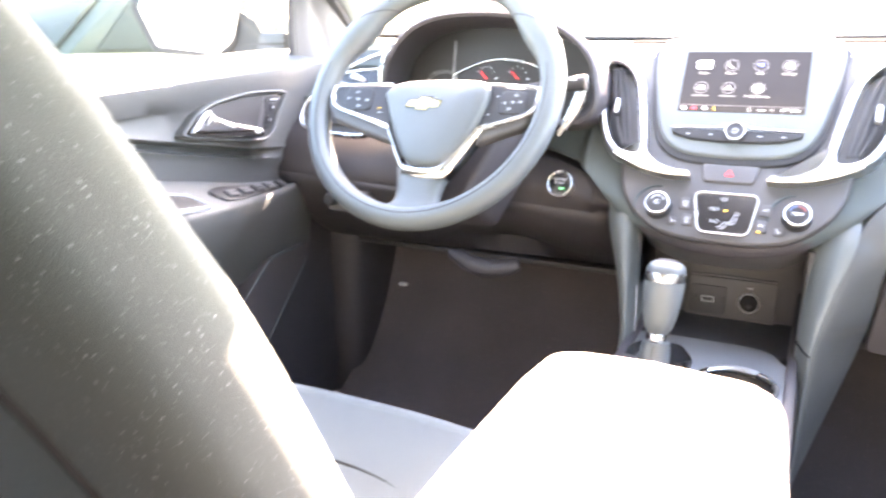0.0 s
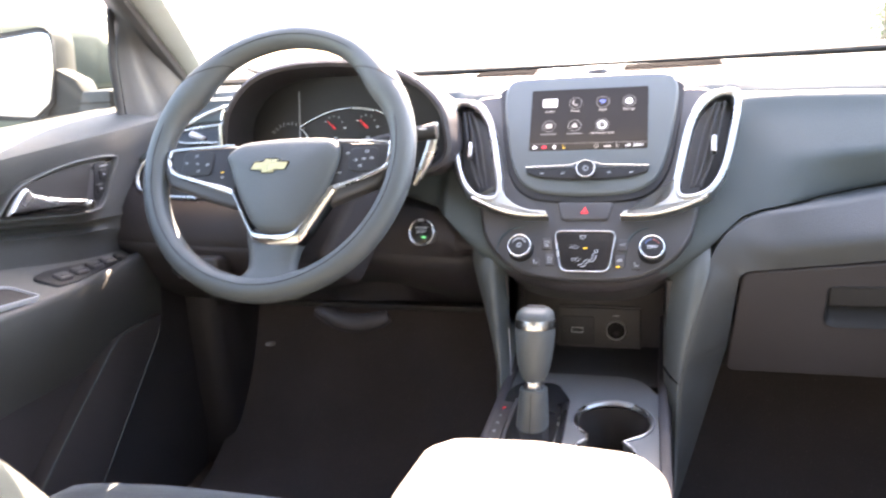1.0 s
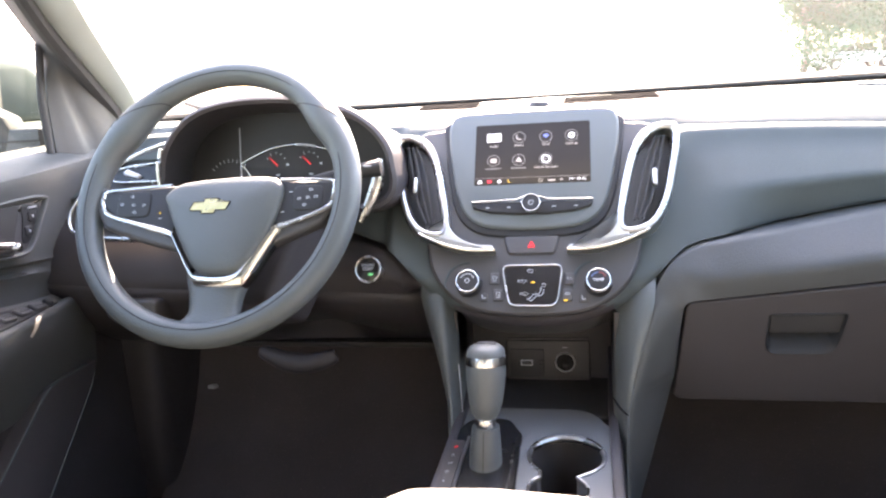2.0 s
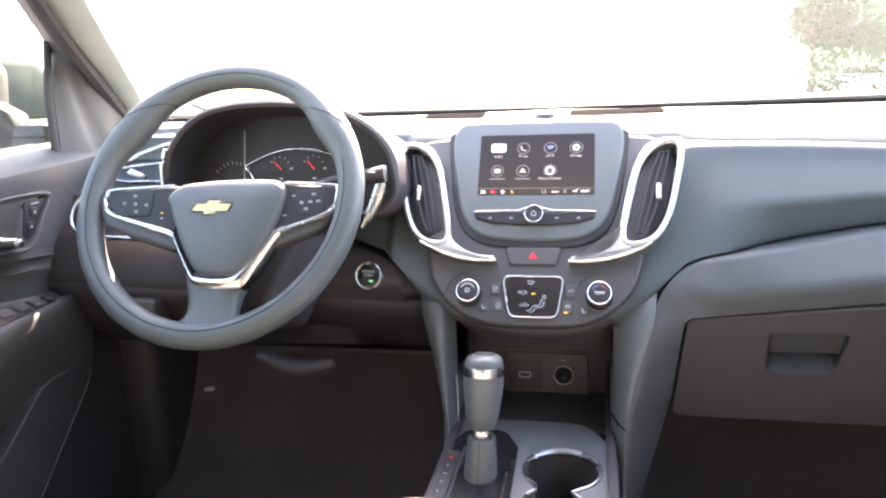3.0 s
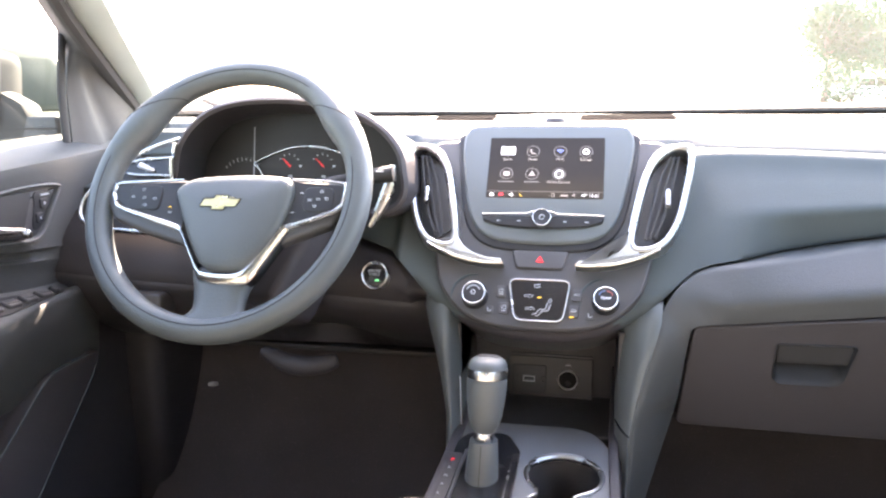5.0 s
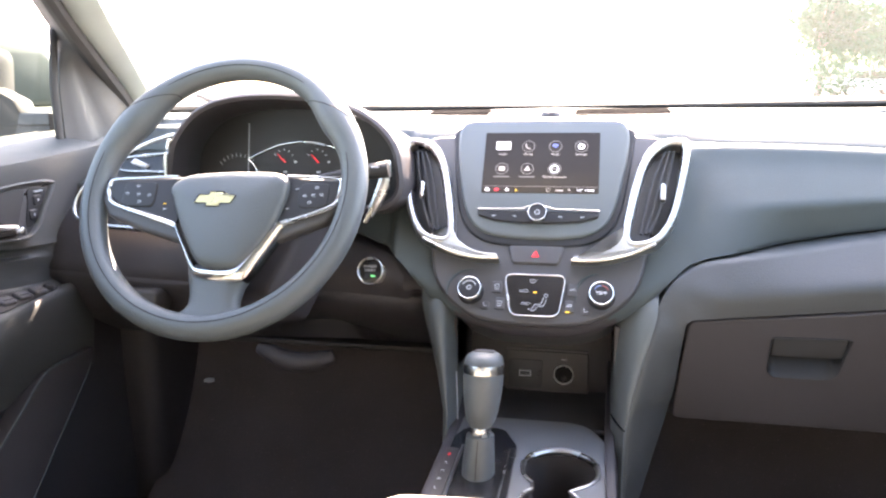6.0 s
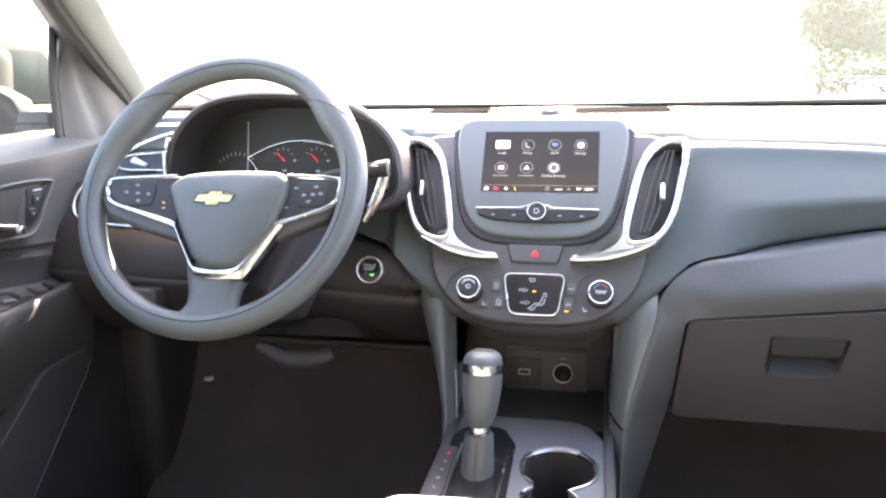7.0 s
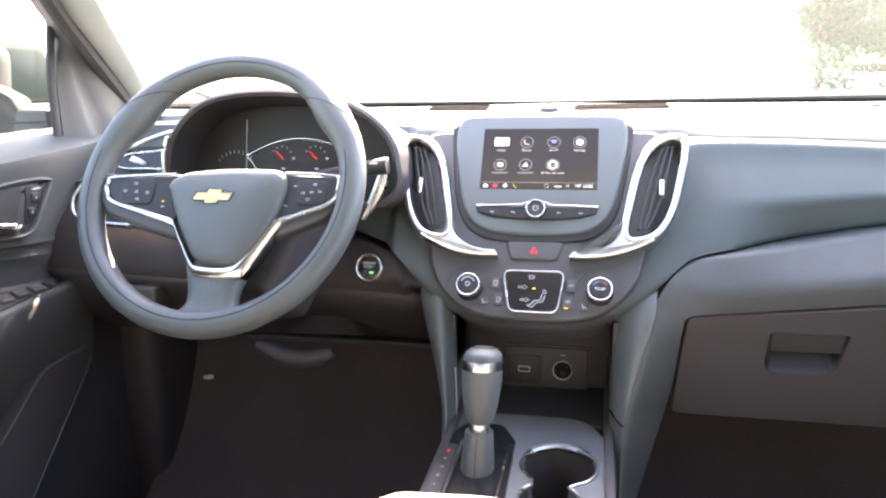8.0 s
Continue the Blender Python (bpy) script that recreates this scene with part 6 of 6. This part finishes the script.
def side_mirror():
    sm = thing("side_mirror", (-0.86, 1.14, 1.10), "door mirror in a blue-grey housing reflecting bright sky", "mirror")
    c = Vector((-0.992, 1.13, 1.197))
    at = frame_of(c, (0.985, 0.17, 0), (0, 0.03, 1))
    o = rpoly([(-0.131, 0.015, 0.018), (-0.086, -0.070, 0.020), (0.066, -0.082, 0.025), (0.098, -0.054, 0.03), (0.111, 0.0, 0.03), (0.118, 0.075, 0.025), (-0.100, 0.056, 0.020)], 6)
    pane = rpoly([(-0.110, 0.015, 0.014), (-0.074, -0.060, 0.016), (0.060, -0.074, 0.02), (0.094, -0.050, 0.03), (0.108, 0.0, 0.03), (0.115, 0.066, 0.02), (-0.086, 0.046, 0.016)], 6)
    bm = bmesh.new()
    rings = []
    for k, w in ((1.0, 0.0), (1.0, -0.006), (1.0, -0.03), (0.94, -0.07), (0.75, -0.10), (0.4, -0.115)):
        rings.append([at(p.x * k, p.y * k, w) for p in o])
    skin(bm, rings, cap_end=True, cap_start=True)
    part("housing", bm, HOUSING, sm, "blue-grey mirror housing")
    part("mirror_glass", plate(pane, at, 0.001, 0.003, 0.0008), MIRROR, sm, "mirror glass")
    part("rim", band(offset(pane, -0.003), 0.003, at, 0.0, 0.004), STACKM, sm)
    # waisted arm and the painted foot on the door
    bm = bmesh.new()
    outline = rpoly([(-0.985, 1.118, 0.006), (-0.851, 1.126, 0.008), (-0.837, 1.160, 0.008), (-0.848, 1.183, 0.010), (-0.895, 1.206, 0.012), (-0.985, 1.200, 0.006)], 5)
    rings = []
    for y, k in ((1.150, 0.985), (1.152, 0.995), (1.156, 1.0), (1.180, 0.97), (1.205, 0.80)):
        rings.append([Vector((-0.91 + (p.x + 0.91) * k, y, 1.16 + (p.y - 1.16) * k)) for p in outline])
    skin(bm, rings, cap_start=True, cap_end=True)
    part("arm", bm, HOUSING, sm, "dark mirror arm")
    foot = part("foot", box(-0.855, -0.785, 1.150, 1.230, 1.090, 1.161, 0.003), FOOT, sm, "grey mirror foot on the door")
    part("gap", box(-0.858, -0.786, 1.1475, 1.160, 1.140, 1.1435, 0.0005), RUBBER, foot)


side_mirror()


# ---------------------------------------------------------------- outside
def ground():
    bm = bmesh.new()
    bmesh.ops.create_grid(bm, x_segments=8, y_segments=8, size=600)
    structure(part("ground", bm, ASPHALT, smooth=False), "pale sunlit asphalt car park", "ground")


ground()


def parked_car(m, paint, label):
    """A saloon seen from afar: body, cabin, panes, wheels."""
    pc = thing("parked_car", (0, 0, 0), label, "car", group="parked cars")
    prof = [(-2.2, 0.35), (-2.25, 0.62), (-2.15, 0.85), (-1.55, 0.95), (1.0, 0.92), (1.9, 0.80), (2.2, 0.62), (2.22, 0.35)]
    part("body", prism([(x, -0.88, z) for x, z in prof], (0, 1.76, 0), 0.07), paint, pc)
    cab = [(-1.6, 0.93), (-1.05, 1.38), (-0.2, 1.46), (0.45, 1.40), (1.15, 0.92)]
    part("cabin", prism([(x, -0.72, z) for x, z in cab], (0, 1.44, 0), 0.06), paint, pc)
    for s in (-1, 1):
        for a, b in (((-1.35, 0.97), (-0.35, 0.97)), ((-0.28, 0.97), (0.88, 0.97))):
            top = 1.34
            q = [(a[0], a[1]), (b[0], b[1]), (min(b[0], 0.40), top), (max(a[0] + 0.1, -0.98), top)]
            part("side_window", prism([(x, s * 0.722, z) for x, z in q], (0, s * 0.012, 0), 0.002), CAR_GLASS, pc)
        for x in (-1.35, 1.35):
            at = frame_of((x, s * 0.80, 0.32), (1, 0, 0), (0, 0, 1))
            wl = part("wheel", lathe([(0.20, -0.11), (0.31, -0.10), (0.32, 0.0), (0.31, 0.10), (0.20, 0.11)], at, 24), RUBBER, pc)
            part("rim", lathe([(0.19, -0.115), (0.19, 0.115)], at, 18), CHROME, wl)
    part("windscreen", prism([(1.10, -0.62, 0.955), (1.10, 0.62, 0.955), (0.52, 0.56, 1.365), (0.52, -0.56, 1.365)], (0.02, 0, 0.014), 0.002), CAR_GLASS, pc)
    part("rear_window", prism([(-1.56, -0.60, 0.985), (-1.56, 0.60, 0.985), (-1.09, 0.55, 1.36), (-1.09, -0.55, 1.36)], (-0.018, 0, 0.016), 0.002), CAR_GLASS, pc)
    pc.matrix_world = m


parked_car(pose(15.0, 46, 0, 0, 0, 8), CAR_PALE, "pale blue parked car under a tree")
parked_car(pose(-5.6, 5.45, 0, 0, 0, 90) @ Matrix.Scale(1.12, 4), CAR_GREEN, "grey-green parked car in the next bay")


def tree(at, height, spread, seed, label):
    rng = random.Random(seed)
    tr = thing("tree", at, label, "tree", group="trees beyond the lot")
    base = Vector(at)
    trunk = [base + Vector((0.1 * math.sin(k), 0.08 * math.cos(k * 1.3), height * 0.42 * k / 5)) for k in range(6)]
    bms = [tube(trunk, [lerp(0.20, 0.09, k / 5) for k in range(6)], seg=9)]
    ends = []
    for k in range(9):
        a = rng.uniform(0, 6.28)
        s = trunk[rng.randint(2, 5)]
        e = s + Vector((math.cos(a) * spread * rng.uniform(0.4, 0.8), math.sin(a) * spread * rng.uniform(0.4, 0.8), height * rng.uniform(-0.05, 0.45)))
        mid = (s + e) / 2 + Vector((0, 0, 0.15))
        bms.append(tube([s, mid, e], [0.07, 0.045, 0.02], seg=6))
        ends += [mid, e]
    part("trunk", merge(*bms), BARK, tr, "dark branching trunk")
    verts, faces = [], []
    for e in ends + [trunk[-1]]:
        for _ in range(850):
            d = Vector((rng.gauss(0, 1), rng.gauss(0, 1), rng.gauss(0, 0.8))) * spread * 0.22
            p = e + d
            u = Vector((rng.gauss(0, 1), rng.gauss(0, 1), rng.gauss(0, 1))).normalized()
            v = u.orthogonal().normalized()
            r = rng.uniform(0.06, 0.14)
            i = len(verts)
            verts += [p + u * r, p + v * r * 0.5, p - u * r, p - v * r * 0.5]
            faces.append((i, i + 1, i + 2, i + 3))
    me = bpy.data.meshes.new("crown")
    me.from_pydata(verts, [], faces)
    me.materials.append(LEAF)
    crown = new("crown", me)
    crown.parent = tr
    crown.matrix_parent_inverse = tr.matrix_world.inverted()
    tagged(crown, "loose green leaf crown", kind="stuff")


tree((10.8, 40, 0), 7.5, 3.2, 3, "green broadleaf tree beyond the lot")
tree((16.5, 46, 0), 8.5, 3.4, 5, "tall green broadleaf tree beyond the lot")


def wiper():
    wp = thing("wiper", (-0.2, 1.70, 1.14), "black windscreen wiper parked on the cowl", "wiper")
    part("arm", tube(smooth_path([(-0.10, 1.735, 1.140), (-0.40, 1.690, 1.143), (-0.70, 1.640, 1.152), (-0.80, 1.63, 1.178)], 5), 0.006, seg=8), RUBBER, wp)
    part("pivot", lathe([(0.02, -0.03), (0.02, 0.0), (0.014, 0.006), (0.004, 0.008)], frame_of((-0.10, 1.735, 1.140), (1, 0, 0), (0, 1, 0)), 16), RUBBER, wp)


wiper()
